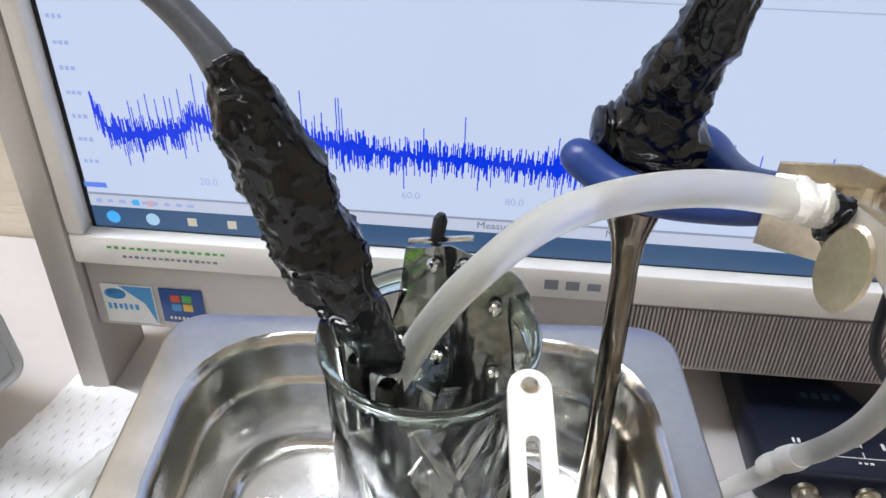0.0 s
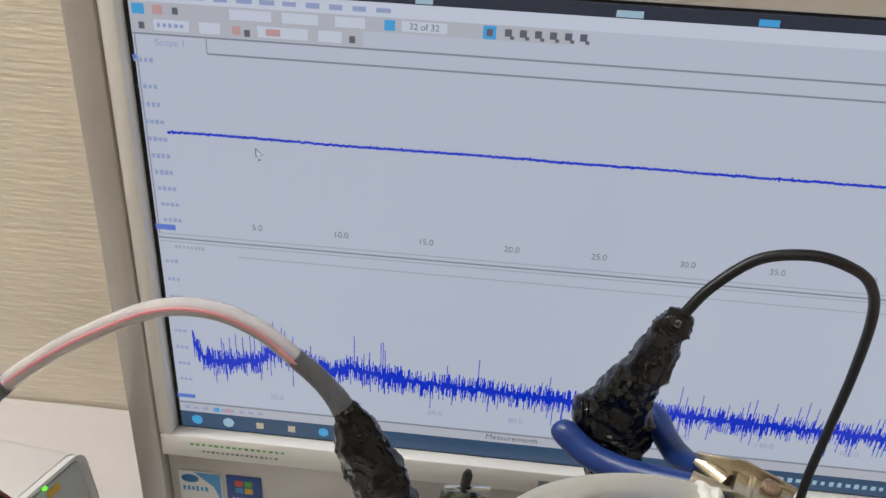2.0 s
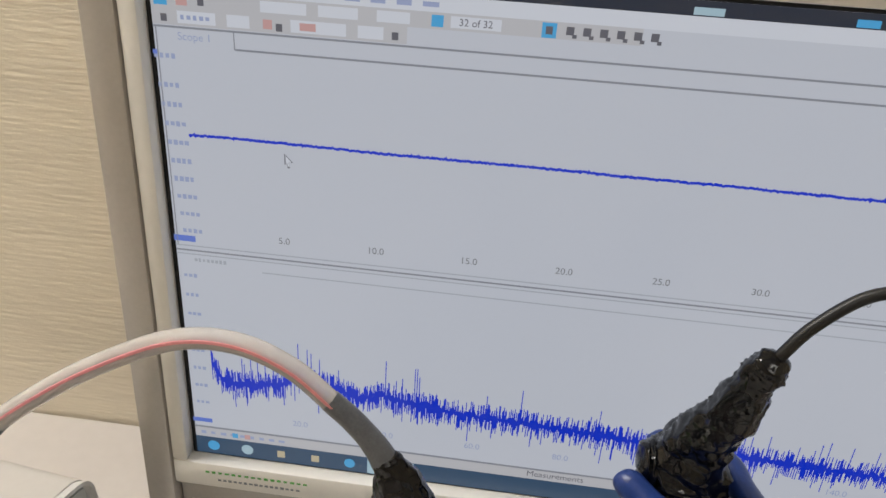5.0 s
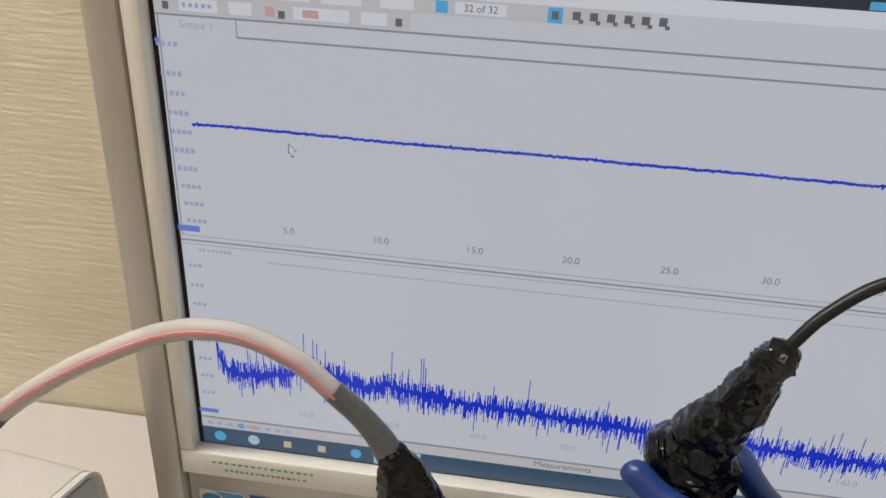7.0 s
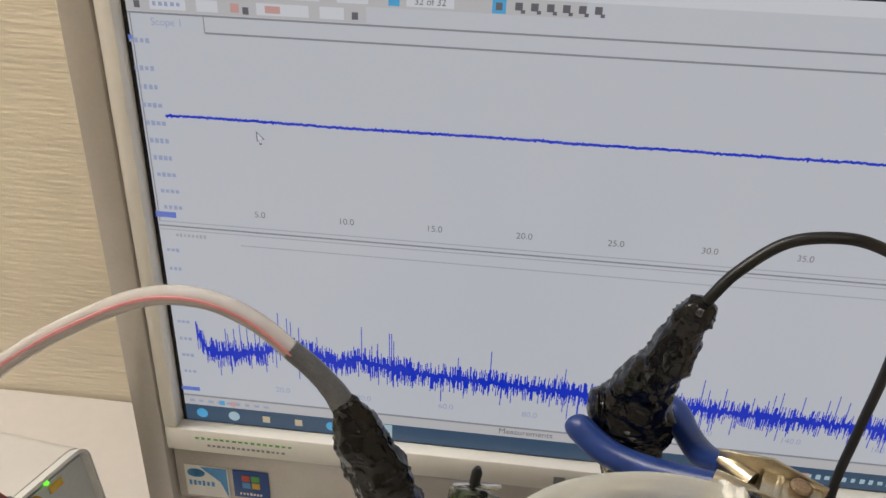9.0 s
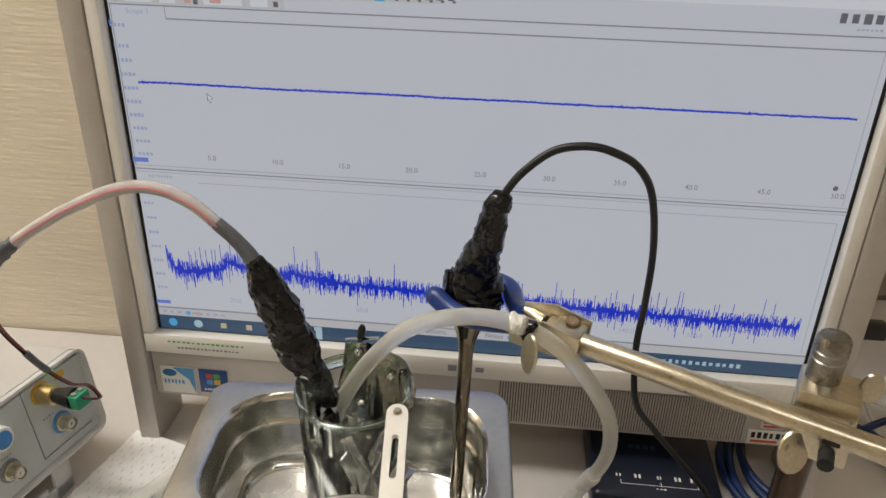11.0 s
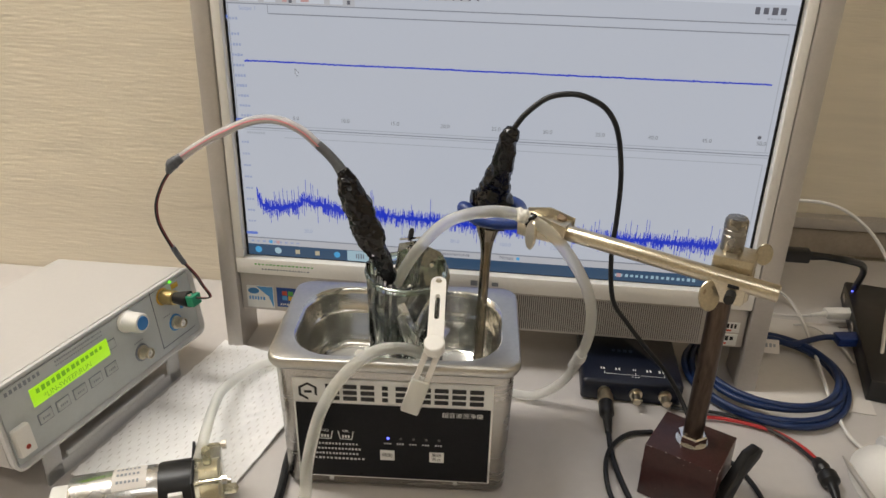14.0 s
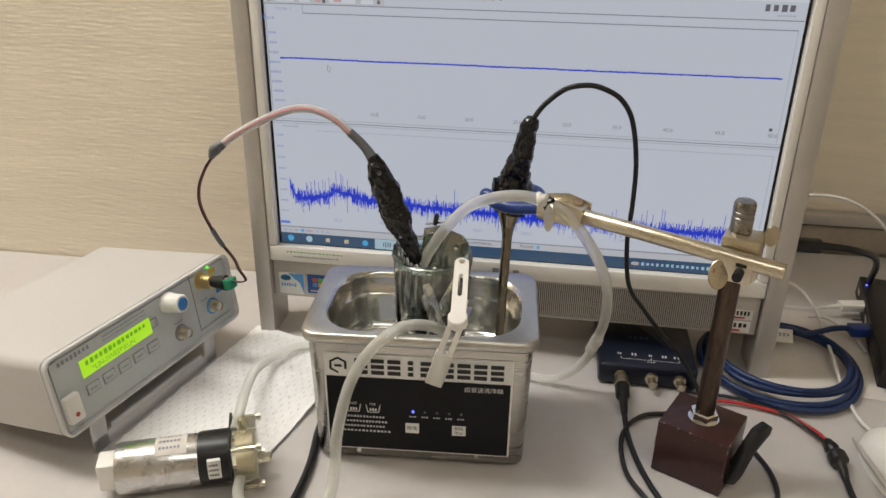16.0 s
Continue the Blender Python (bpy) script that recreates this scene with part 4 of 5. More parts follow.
boss = thing("clamp_boss", pose(0.2388, 0.1385, 0.2050, 0, 0, -21.5), "nickel-plated boss head joining the post and the rod", "boss head")
part("boss_block", box(B(), (0, 0.006, 0.0065), (0.0270, 0.0240, 0.0130), 0.0015), NICKEL, boss)
part("boss_hook", slab(B(), [(-0.011, -0.022), (0.010, -0.022), (0.014, -0.016), (0.014, 0.002), (-0.014, 0.002), (-0.014, -0.010)], -0.0050, 0.0090, 0.0012), NICKEL, boss)
part("boss_jaw", box(B(), (0, -0.0185, -0.0040), (0.0250, 0.0030, 0.0170), 0.0010), NICKEL, boss)
part("boss_screw", lathe(B(), [(0, 0), (0.0035, 0), (0.0035, 0.010), (0, 0.010)], 14, pose(0.004, -0.0190, -0.006, 90)), DARKGAP, boss, "dark worn screw end")
part("wing", lathe(B(), [(0, 0), (0.0086, 0.0), (0.0092, 0.0009), (0.0086, 0.0020), (0, 0.0020)], 28, pose(-0.0095, -0.0215, -0.0100, 76, 0, 30) @ Matrix.Diagonal((0.8, 1.2, 1, 1))), NICKEL, boss, "flat round wing of the tightening screw")
part("wing", lathe(B(), [(0, 0), (0.0066, 0.0), (0.0072, 0.0009), (0.0066, 0.0020), (0, 0.0020)], 24, pose(0.0165, 0.0140, 0.0120, 84, 0, 20) @ Matrix.Diagonal((0.8, 1.1, 1, 1))), NICKEL, boss, "flat round wing of the tightening screw")
# solid near-black box on the jaw, painting the shade of a pocket
part("boss_pocket_shade", box(B(), (0.0045, -0.0200, 0.0000), (0.0075, 0.0014, 0.0030), 0.0004), DARKGAP, boss)

# clamp on the rod with blue jaws
CM = Vector((0.1130, 0.1775, 0.2105))
ck = thing("lab_clamp", Matrix.Translation(CM + Vector((0.0010, -0.0015, 0.0018))), "metal laboratory clamp with blue vinyl jaws gripping the taped probe", "clamp")
d = (Z_ - A_).normalized()
ang = math.degrees(math.atan2(d.y, d.x))
R_ = pose(0, 0, 0, 0, 0, ang)
cb = B()
slab(cb, [(-0.0200, -0.0065), (0.0160, -0.0065), (0.0175, 0.0075), (-0.0020, 0.0120), (-0.0200, 0.0080)], -0.0100, -0.0085, 0.0004, R_)
slab(cb, [(-0.0200, -0.0065), (0.0160, -0.0065), (0.0175, 0.0075), (-0.0020, 0.0120), (-0.0200, 0.0080)], 0.0085, 0.0100, 0.0004, R_)
box(cb, (-0.001, 0, -0.0058), (0.0340, 0.0185, 0.0030), 0.0008, R_)
part("clamp_body", cb, NICKEL, ck, "folded nickel-plated clamp body")
part("clamp_core", box(B(), (0.006, 0, 0.001), (0.0200, 0.0165, 0.0110), 0.001, R_), NICKEL, ck)
part("rivet", cyl(B(), R_ @ Vector((0.002, -0.0112, 0.004)), R_ @ Vector((0.002, 0.0112, 0.004)), 0.0028, n=16), NICKEL, ck)
part("worn_screw", lathe(B(), [(0, 0), (0.0026, 0), (0.0030, 0.0008), (0.0030, 0.0022), (0.0022, 0.0030), (0, 0.0031)], 12, R_ @ pose(0.0085, 0.0050, 0.0065, 20, 10, 0) @ Matrix.Diagonal((1.3, 1, 1, 1))), surf("rusty_brass", (0.26, 0.19, 0.13), 0.6, metal=0.5, var=0.4, scale=200, bump=0.5, bscale=500), ck, "corroded brass screw")
W = lambda *q: Vector(q) - CM
part("jaw", sweep(B(), [W(0.0970, 0.1830, 0.2110), W(0.0880, 0.1870, 0.2080), W(0.0720, 0.1955, 0.2035), W(0.0590, 0.2030, 0.2030), W(0.0490, 0.2110, 0.2065), W(0.0470, 0.2140, 0.2070)], keyed([(0, 0.0045), (0.2, 0.0052), (0.8, 0.0058), (0.95, 0.0050), (1, 0.0025)]), 18, 10), BLUEV, ck, "dark blue vinyl coated jaw")
part("jaw", sweep(B(), [W(0.1010, 0.1920, 0.2115), W(0.0960, 0.2060, 0.2045), W(0.0930, 0.2200, 0.2020), W(0.0890, 0.2330, 0.2030), W(0.0740, 0.2400, 0.2040), W(0.0590, 0.2390, 0.2050)], keyed([(0, 0.0042), (0.2, 0.0055), (0.8, 0.0058), (0.95, 0.0050), (1, 0.0025)]), 18, 10), BLUEV, ck, "dark blue vinyl coated jaw")
for a, b in ((W(0.1080, 0.1775, 0.2120), W(0.0950, 0.1840, 0.2125)), (W(0.1090, 0.1850, 0.2120), W(0.1000, 0.1950, 0.2125))):
    part("jaw_shank", sweep(B(), [a, (a + b) / 2, b], 0.0040, 12, 4), NICKEL, ck)
part("thumb_wing", lathe(B(), [(0, 0), (0.0088, 0), (0.0096, 0.0009), (0.0088, 0.0018), (0, 0.0018)], 28, Matrix.Translation(W(0.1015, 0.1500, 0.2165)) @ pose(0, 0, 0, 84, 0, -62) @ Matrix.Diagonal((0.72, 1.15, 1, 1))), NICKEL, ck, "flat oval wing of the thumbscrew")
part("thumb_screw", cyl(B(), W(0.1040, 0.1700, 0.2150), W(0.1012, 0.1515, 0.2165), 0.0030, n=14), NICKEL, ck)

# ---------- silicone hoses ----------
ho = thing("silicone_hose", pose(0.0685, 0.1625, 0.229), "milky silicone hose arching from the beaker round to the pump", "hose")
o = Vector((0.068, 0.162, 0.229))
run = ((-0.002, 0.168, 0.150), (0.0075, 0.1665, 0.1720), (0.0200, 0.1655, 0.1935), (0.0405, 0.1640, 0.2165), (0.0680, 0.1620, 0.2275), (0.0950, 0.1590, 0.2270), (0.1180, 0.1610, 0.2120), (0.1375, 0.1700, 0.1830), (0.1505, 0.1840, 0.1510), (0.1558, 0.1980, 0.1190), (0.1555, 0.2120, 0.0910), (0.1525, 0.2270, 0.0650))
part("hose_wall", sweep(B(), [Vector(q) - o for q in run], 0.0044, 20, 10), SILI, ho, "milky translucent hose")
low = ((0.1525, 0.2270, 0.0650), (0.1460, 0.2360, 0.0400), (0.1330, 0.2410, 0.0200), (0.1150, 0.2440, 0.0080), (0.0900, 0.2500, 0.0050), (0.0500, 0.2600, 0.0048), (-0.0300, 0.2640, 0.0048), (-0.1000, 0.2640, 0.0048), (-0.1400, 0.2600, 0.0090), (-0.1570, 0.2320, 0.0130), (-0.1625, 0.1940, 0.0220), (-0.1550, 0.1550, 0.0320), (-0.1440, 0.1180, 0.0430), (-0.1365, 0.0920, 0.0480), (-0.1345, 0.0780, 0.0450))
part("hose_wall", sweep(B(), [Vector(q) - o for q in low], 0.0042, 18, 8), SILI, ho)
part("joint", sweep(B(), [Vector(q) - o for q in ((0.1538, 0.2215, 0.0740), (0.1518, 0.2290, 0.0615), (0.1485, 0.2335, 0.0510))], keyed([(0, 0.0048), (0.15, 0.0056), (0.45, 0.0056), (0.5, 0.0047), (0.8, 0.0054), (1, 0.0048)]), 18, 8), surf("white_joint", (0.78, 0.77, 0.74), 0.4, var=0.03, scale=100), ho, "white plastic hose joint")
part("white_tie", sweep(B(), [Vector(q) - o for q in ((0.0900, 0.1597, 0.2282), (0.0935, 0.1592, 0.2277), (0.0978, 0.1592, 0.2262))], keyed([(0, 0.0046), (0.3, 0.0054), (0.7, 0.0058), (1, 0.0046)]), 28, 12, tape_wobble(7.0, 0.30, 2.5)), WHITETAPE, ho, "ragged white tape")
part("black_tie", sweep(B(), [Vector(q) - o for q in ((0.0975, 0.1592, 0.2260), (0.1010, 0.1593, 0.2242), (0.1025, 0.1594, 0.2232))], keyed([(0, 0.0044), (0.4, 0.0056), (1, 0.0046)]), 28, 12, tape_wobble(8.0, 0.25, 2.5)), TAPE, ho, "black tape tie")
h3 = thing("silicone_hose", pose(-0.0020, 0.1180, 0.1290), "milky silicone hose hanging over the front rim of the tank", "hose")
o = Vector((-0.007, 0.117, 0.131))
run = ((0.0300, 0.1480, 0.1020), (0.0200, 0.1390, 0.1180), (0.0080, 0.1270, 0.1300), (-0.0080, 0.1150, 0.1345), (-0.0220, 0.1020, 0.1295), (-0.0330, 0.0900, 0.1200), (-0.0410, 0.0800, 0.1060), (-0.0460, 0.0720, 0.0890), (-0.0505, 0.0650, 0.0640), (-0.0520, 0.0610, 0.0400), (-0.0540, 0.0540, 0.0200), (-0.0600, 0.0400, 0.0090), (-0.0750, 0.0200, 0.0073), (-0.1050, 0.0200, 0.0080), (-0.1240, 0.0400, 0.0140), (-0.1290, 0.0560, 0.0185))
part("hose_wall", sweep(B(), [Vector(q) - o for q in run], 0.0044, 20, 10), SILI, h3, "milky translucent hose")

# ---------- function generator ----------
fg = thing("function_generator", FG, "white function generator with lit green display, on a tilt stand", "function generator")
WID, HT, DEP = 0.228, 0.073, 0.163
c = B()
lp = lambda y, i: [(x + WID / 2, y, z + HT / 2) for x, z, _ in rrect(WID / 2 - i, HT / 2 - i, 0.009 - i * 0.5, 0, 6)]
loft(c, [lp(0.004, 0.002), lp(-0.003, 0.0008), lp(-0.0035, 0.0025), lp(0.0005, 0.0045)], False, True)
bmesh.ops.recalc_face_normals(c, faces=c.faces)
part("front_frame", c, FGGREY, fg, "pale grey raised frame round the face")
c = B()
loft(c, [lp(0.003, 0.0012), lp(DEP - 0.004, 0.0012), lp(DEP, 0.005)])
bmesh.ops.recalc_face_normals(c, faces=c.faces)
part("case", c, FGWHITE, fg, "off-white plastic case")
face = part("face", box(B(), (WID / 2, -0.0002, HT / 2), (WID - 0.012, 0.0020, HT - 0.012), 0.0004), FGPANEL, fg, "pale grey-green face plate")
fy = -0.0016
win = part("display", box(B(), (0.0720, fy, 0.0480), (0.0800, 0.0008, 0.0155), 0.0003), L_BACK, fg, "lit yellow-green display")
part("display_text", bars(B(), 0.0720, 0.0516, 0.0700, 0.0046, fy - 0.0007, 14, 80, 0.75), L_TEXT, win)
words("*LIN-SWEEP:RUN", 0.0064, L_TEXT, win, pose(0.0665, fy - 0.0007, 0.0441), "display_text")
part("maker_mark", bars(B(), 0.0300, 0.0632, 0.0340, 0.0044, fy, 8, 81, 0.7), INKG, fg)
part("face_print", bars(B(), 0.0850, 0.0640, 0.0500, 0.0020, fy, 22, 82), INKG, fg)
part("face_print", bars(B(), 0.0850, 0.0605, 0.0500, 0.0014, fy, 22, 83), INKG, fg)
for i in range(5):
    bx = 0.0385 + i * 0.0175
    part("key_border", box(B(), (bx, fy + 0.0003, 0.0285), (0.0136, 0.0008, 0.0096), 0.0003), INKG, fg)
    bt = part("key", box(B(), (bx, fy, 0.0285), (0.0120, 0.0018, 0.0080), 0.0008), FGPANEL, fg, "pale grey push key with small print")
    part("key_print", bars(B(), bx, 0.0285, 0.0075, 0.0022, fy - 0.0012, 4, 84 + i), INKG, bt)
part("key_border", box(B(), (0.1160, fy + 0.0003, 0.0480), (0.0088, 0.0008, 0.0088), 0.0003), INKG, fg)
part("key", box(B(), (0.1160, fy, 0.0480), (0.0072, 0.0018, 0.0072), 0.0008), FGPANEL, fg)
sw = part("power_switch", box(B(), (0.0140, -0.0030, 0.0240), (0.0145, 0.0070, 0.0240), 0.0016), WHITEP, fg, "white rocker switch")
part("switch_print", lathe(B(), [(0.0014, 0), (0.0020, 0), (0.0020, 0.0003), (0.0014, 0.0003), (0.0014, 0)], 16, pose(0.0140, -0.0066, 0.0190, 90)), INKRED, sw)
kb = part("knob", lathe(B(), [(0, 0), (0.0098, 0), (0.0098, 0.003), (0.0090, 0.004), (0.0086, 0.0175), (0.0076, 0.0190), (0, 0.0190)], 32, pose(0.1365, fy, 0.0590, 90)), WHITEP, fg, "white rotary knob")
part("knob_cap", lathe(B(), [(0, 0), (0.0062, 0), (0.0058, 0.0010), (0, 0.0012)], 28, pose(0.1365, fy - 0.0188, 0.0590, 90)), BLUEB, kb, "blue knob cap")


def bnc(x, z, parent, m=Matrix(), name="bnc_socket"):
    s = lathe(B(), [(0, 0), (0.0064, 0), (0.0064, 0.002), (0.0050, 0.0024), (0.0048, 0.010), (0.0040, 0.0105), (0.0038, 0.004), (0, 0.004)], 24, m @ pose(x, fy, z, 90))
    for a in (0, 180):
        cyl(s, m @ Vector((x + 0.0046 * math.cos(radians(a)), fy - 0.007, z + 0.0046 * math.sin(radians(a)))), m @ Vector((x + 0.0062 * math.cos(radians(a)), fy - 0.007, z + 0.0062 * math.sin(radians(a)))), 0.0010, n=8)
    k = part(name, s, NICKEL, parent, "nickel BNC socket")
    part("insulator", lathe(B(), [(0, 0.004), (0.0034, 0.004), (0.0034, 0.009), (0.0010, 0.009), (0.0010, 0.006), (0, 0.006)], 16, m @ pose(x, fy, z, 90)), INKW, k)
    return k


bnc(0.1445, 0.0235, fg)
bnc(0.1920, 0.0285, fg)
bnc(0.1845, 0.0590, fg)
for rx_, rz_, mt_ in ((0.1920, 0.0285, INKBLUE), (0.1445, 0.0235, INKG), (0.1845, 0.0590, INKGOLD)):
    part("socket_ring", lathe(B(), [(0.0060, 0), (0.0082, 0), (0.0080, 0.0005), (0.0060, 0.0005), (0.0060, 0)], 28, pose(rx_, fy, rz_, 90)), mt_, fg)
part("socket_frame", slab(B(), [(0.170, 0.012), (0.2155, 0.012), (0.2155, 0.0125), (0.1705, 0.0125), (0.1705, 0.0700), (0.170, 0.0700)], fy - 0.0002, fy + 0.0004), INKG, fg)
part("face_print", bars(B(), 0.1445, 0.0345, 0.0120, 0.0016, fy, 5, 95), INKG, fg)
part("face_print", bars(B(), 0.1840, 0.0395, 0.0100, 0.0016, fy, 4, 96), INKG, fg)
part("indicator", lathe(B(), [(0, 0), (0.0016, 0), (0.0012, 0.0014), (0, 0.0018)], 12, pose(0.1970, fy, 0.0680, 90)), LED_G, fg, "lit green indicator")
part("label_plate", box(B(), (0.2070, fy, 0.0400), (0.0090, 0.0008, 0.0060), 0.0003), INKBLUE, fg)
part("label_plate", box(B(), (0.2020, fy, 0.0620), (0.0090, 0.0006, 0.0050), 0.0002), INKGOLD, fg)
st = B()
for x0 in (0.036, 0.182):
    box(st, (x0, 0, -0.021), (0.016, 0.003, 0.046), 0.0008)
box(st, (0.109, 0, -0.0365), (0.162, 0.003, 0.017), 0.0008)
box(st, (0.109, 0, -0.0250), (0.118, 0.003, 0.006), 0.0008)
bmesh.ops.transform(st, matrix=pose(0, 0.003, 0.004, 9, 0, 0) @ Matrix.Diagonal((1, 1, 0.84, 1)), verts=st.verts)
part("tilt_stand", st, FGGREY, fg, "flip-down plastic tilt stand")
# adapter on the upper socket
ad = thing("bnc_adapter", FG @ pose(0.1845, 0, 0.0590), "BNC adapter with a green screw terminal plugged into the generator", "adapter")
part("collar", lathe(B(), [(0, 0.004), (0.0070, 0.004), (0.0072, 0.008), (0.0068, 0.016), (0.0050, 0.017), (0, 0.017)], 24, pose(0, 0, 0, 90)), BRASS, ad, "brass collar")
part("grip", lathe(B(), [(0, 0.015), (0.0052, 0.015), (0.0056, 0.019), (0.0072, 0.028), (0.0076, 0.0335), (0, 0.0335)], 20, pose(0, 0, 0, 90)), BLACKP, ad, "black plastic shell")
tm = part("terminal", box(B(), (0, -0.0370, 0), (0.0115, 0.0080, 0.0100), 0.0006), GREENC, ad, "green screw terminal")
for sx in (-0.003, 0.003):
    part("terminal_screw", lathe(B(), [(0, 0), (0.0020, 0), (0.0018, 0.0008), (0, 0.0008)], 12, pose(sx, -0.0365, 0.0056)), CHROME, tm)

# ---------- oscilloscope box ----------
ps = thing("usb_oscilloscope", pose(0.2080, 0.2557, 0, 0, 0, 0), "flat navy USB oscilloscope box under the computer", "oscilloscope")
c = B()
lq = lambda z, i: [(x, y + 0.070, zz) for x, y, zz in rrect(0.0465 - i, 0.070 - i, 0.004, z, 5)]
loft(c, [lq(0.001, 0.002), lq(0.003, 0), lq(0.0215, 0), lq(0.0235, 0.0025)])
part("case", c, PICO, ps, "navy plastic case")
for i, x in enumerate((-0.0255, 0.0035, 0.0300)):
    b_ = lathe(B(), [(0, 0), (0.0060, 0), (0.0060, 0.0020), (0.0042, 0.0024), (0.0042, 0.0030), (0.0038, 0.0032), (0.0038, 0.0125), (0.0031, 0.0130), (0, 0.0128)], 20, pose(x, -0.0002, 0.0120, 90))
    cyl(b_, (x - 0.0052, -0.0100, 0.0120), (x + 0.0052, -0.0100, 0.0120), 0.0009, n=8)
    part("bnc_socket", b_, NICKEL, ps, "nickel BNC socket")
pm = B()
quad(pm, -0.0255, 0.0300, 0, 0.0005, 0)
for x in (-0.0255, 0.0035, 0.030):
    quad(pm, x - 0.0003, x + 0.0003, 0, 0.004, 0)
for x, w in ((-0.0262, 0.005), (-0.0120, 0.006), (0.0035, 0.004), (0.0170, 0.006), (0.0290, 0.007)):
    bars(pm, x, 0.0085, w, 0.0042, 0, 2, int(x * 1e5) + 5000, 0.6)
bars(pm, 0.0035, -0.0028, 0.008, 0.0015, 0, 3, 91)
o_ = part("case_print", pm, INKW, ps)
o_.matrix_basis = pose(0, 0.0120, 0.0238, -90, 0, 0)
part("maker_mark", bars(B(), 0, 0, 0.022, 0.005, 0, 4, 92), surf("dim_print", (0.03, 0.05, 0.09), 0.3), ps).matrix_basis = pose(-0.005, 0.052, 0.0238, -90)

# black lead with plug on the first socket
ld = thing("bnc_lead", pose(0.1828, 0.2447, 0.0120), "black BNC cable plugged into the oscilloscope, trailing over the desk", "cable")
o = Vector((0.1805, 0.2440, 0.0120))
part("plug_ring", lathe(B(), [(0, 0.000), (0.0072, 0.000), (0.0075, 0.003), (0.0072, 0.011), (0.0050, 0.012), (0, 0.012)], 22, pose(0, 0.0035, 0, 90)), NICKEL, ld, "nickel plug ring")
part("plug_boot", sweep(B(), [(0, -0.006, 0), (0, -0.018, -0.001), (0.0005, -0.028, -0.003), (0.001, -0.040, -0.007)], keyed([(0, 0.0068), (0.45, 0.0066), (0.55, 0.0045), (1, 0.0030)]), 18, 8), BLACKP, ld, "black strain relief")
part("lead", sweep(B(), [Vector(q) - o for q in ((0.1815, 0.2060, 0.0052), (0.1820, 0.1900, 0.0032), (0.1835, 0.1700, 0.0028), (0.1900, 0.1380, 0.0028), (0.2010, 0.1050, 0.0028), (0.2200, 0.0700, 0.0028), (0.2600, 0.0300, 0.0028))], 0.0024, 12), RUBBER, ld)
cable("loose_cable", ((0.2230, 0.2140, 0.0030), (0.2020, 0.2080, 0.0030), (0.1860, 0.1900, 0.0030), (0.1780, 0.1600, 0.0075), (0.1800, 0.1320, 0.0030), (0.1900, 0.1080, 0.0030), (0.2100, 0.0820, 0.0030), (0.2420, 0.0740, 0.0030), (0.2760, 0.0860, 0.0030), (0.2960, 0.1120, 0.0030), (0.3000, 0.1400, 0.0030), (0.2920, 0.1700, 0.0030), (0.2740, 0.1960, 0.0030), (0.2560, 0.2080, 0.0030)), 0.0021, RUBBER, "black cable curling round the magnetic base")
rw = thing("power_lead", pose(0.2560, 0.2300, 0.004), "red and black power lead with an inline black connector", "cable")
o = Vector((0.2560, 0.2300, 0.004))
part("red_wire", sweep(B(), [Vector(q) - o for q in ((0.2440, 0.2300, 0.004), (0.2750, 0.2400, 0.004), (0.3050, 0.2370, 0.004), (0.3330, 0.2270, 0.004), (0.3500, 0.2080, 0.005), (0.3560, 0.1880, 0.008))], 0.0017, 10), REDCAB, rw)
part("black_wire", sweep(B(), [Vector(q) - o for q in ((0.2440, 0.2500, 0.004), (0.2850, 0.2480, 0.004), (0.3180, 0.2360, 0.0042), (0.3400, 0.2160, 0.005), (0.3540, 0.1860, 0.008))], 0.0017, 10), RUBBER, rw)
part("connector", sweep(B(), [Vector(q) - o for q in ((0.3545, 0.1890, 0.008), (0.3560, 0.1800, 0.0085), (0.3572, 0.1700, 0.0085), (0.3580, 0.1580, 0.0075), (0.3582, 0.1480, 0.005))], keyed([(0, 0.0045), (0.25, 0.0062), (0.38, 0.0048), (0.45, 0.0080), (0.62, 0.0080), (0.68, 0.0045), (1, 0.0030)]), 18, 8), BLACKP, rw, "black inline connector")
part("black_wire", sweep(B(), [Vector(q) - o for q in ((0.3582, 0.1500, 0.0055), (0.3580, 0.1300, 0.0036), (0.3600, 0.1050, 0.0032), (0.3700, 0.0700, 0.0032))], 0.0026, 10), RUBBER, rw)

# ---------- coiled USB cable, sheet, hub, mouse, white cables ----------
sh = part("paper_sheet", box(B(), (0.3850, 0.3550, 0.0006), (0.1150, 0.1600, 0.0004), 0, pose(0.385, 0.355, 0, 0, 0, -6) @ pose(-0.385, -0.355, 0)), SHEET)
tagged(sh, "plain grey-beige sheet lying on the desk", "paper")
coil = []
rnd = random.Random(11)
for i in range(92):
    a = radians(200) - i / 91 * radians(1588)
    turn = i / 91 * 4.4
    rx, ry = 0.078 - 0.0042 * turn + 0.004 * math.sin(a * 1.3), 0.080 - 0.0050 * turn + 0.005 * math.cos(a * 0.7)
    coil.append((0.3430 + rx * math.cos(a), 0.3120 + ry * math.sin(a), 0.0036 + 0.0030 * turn + 0.001 * math.sin(3 * a)))
coil += [(0.4140, 0.3760, 0.0155), (0.4330, 0.3800, 0.0150)]
uc_ = thing("usb_cable", pose(0.343, 0.312, 0), "coiled navy USB cable lying on the desk", "cable")
o = Vector((0.343, 0.312, 0))
part("cord", sweep(B(), [Vector(q) - o for q in coil], 0.0031, 12, 5), BLUECAB, uc_)
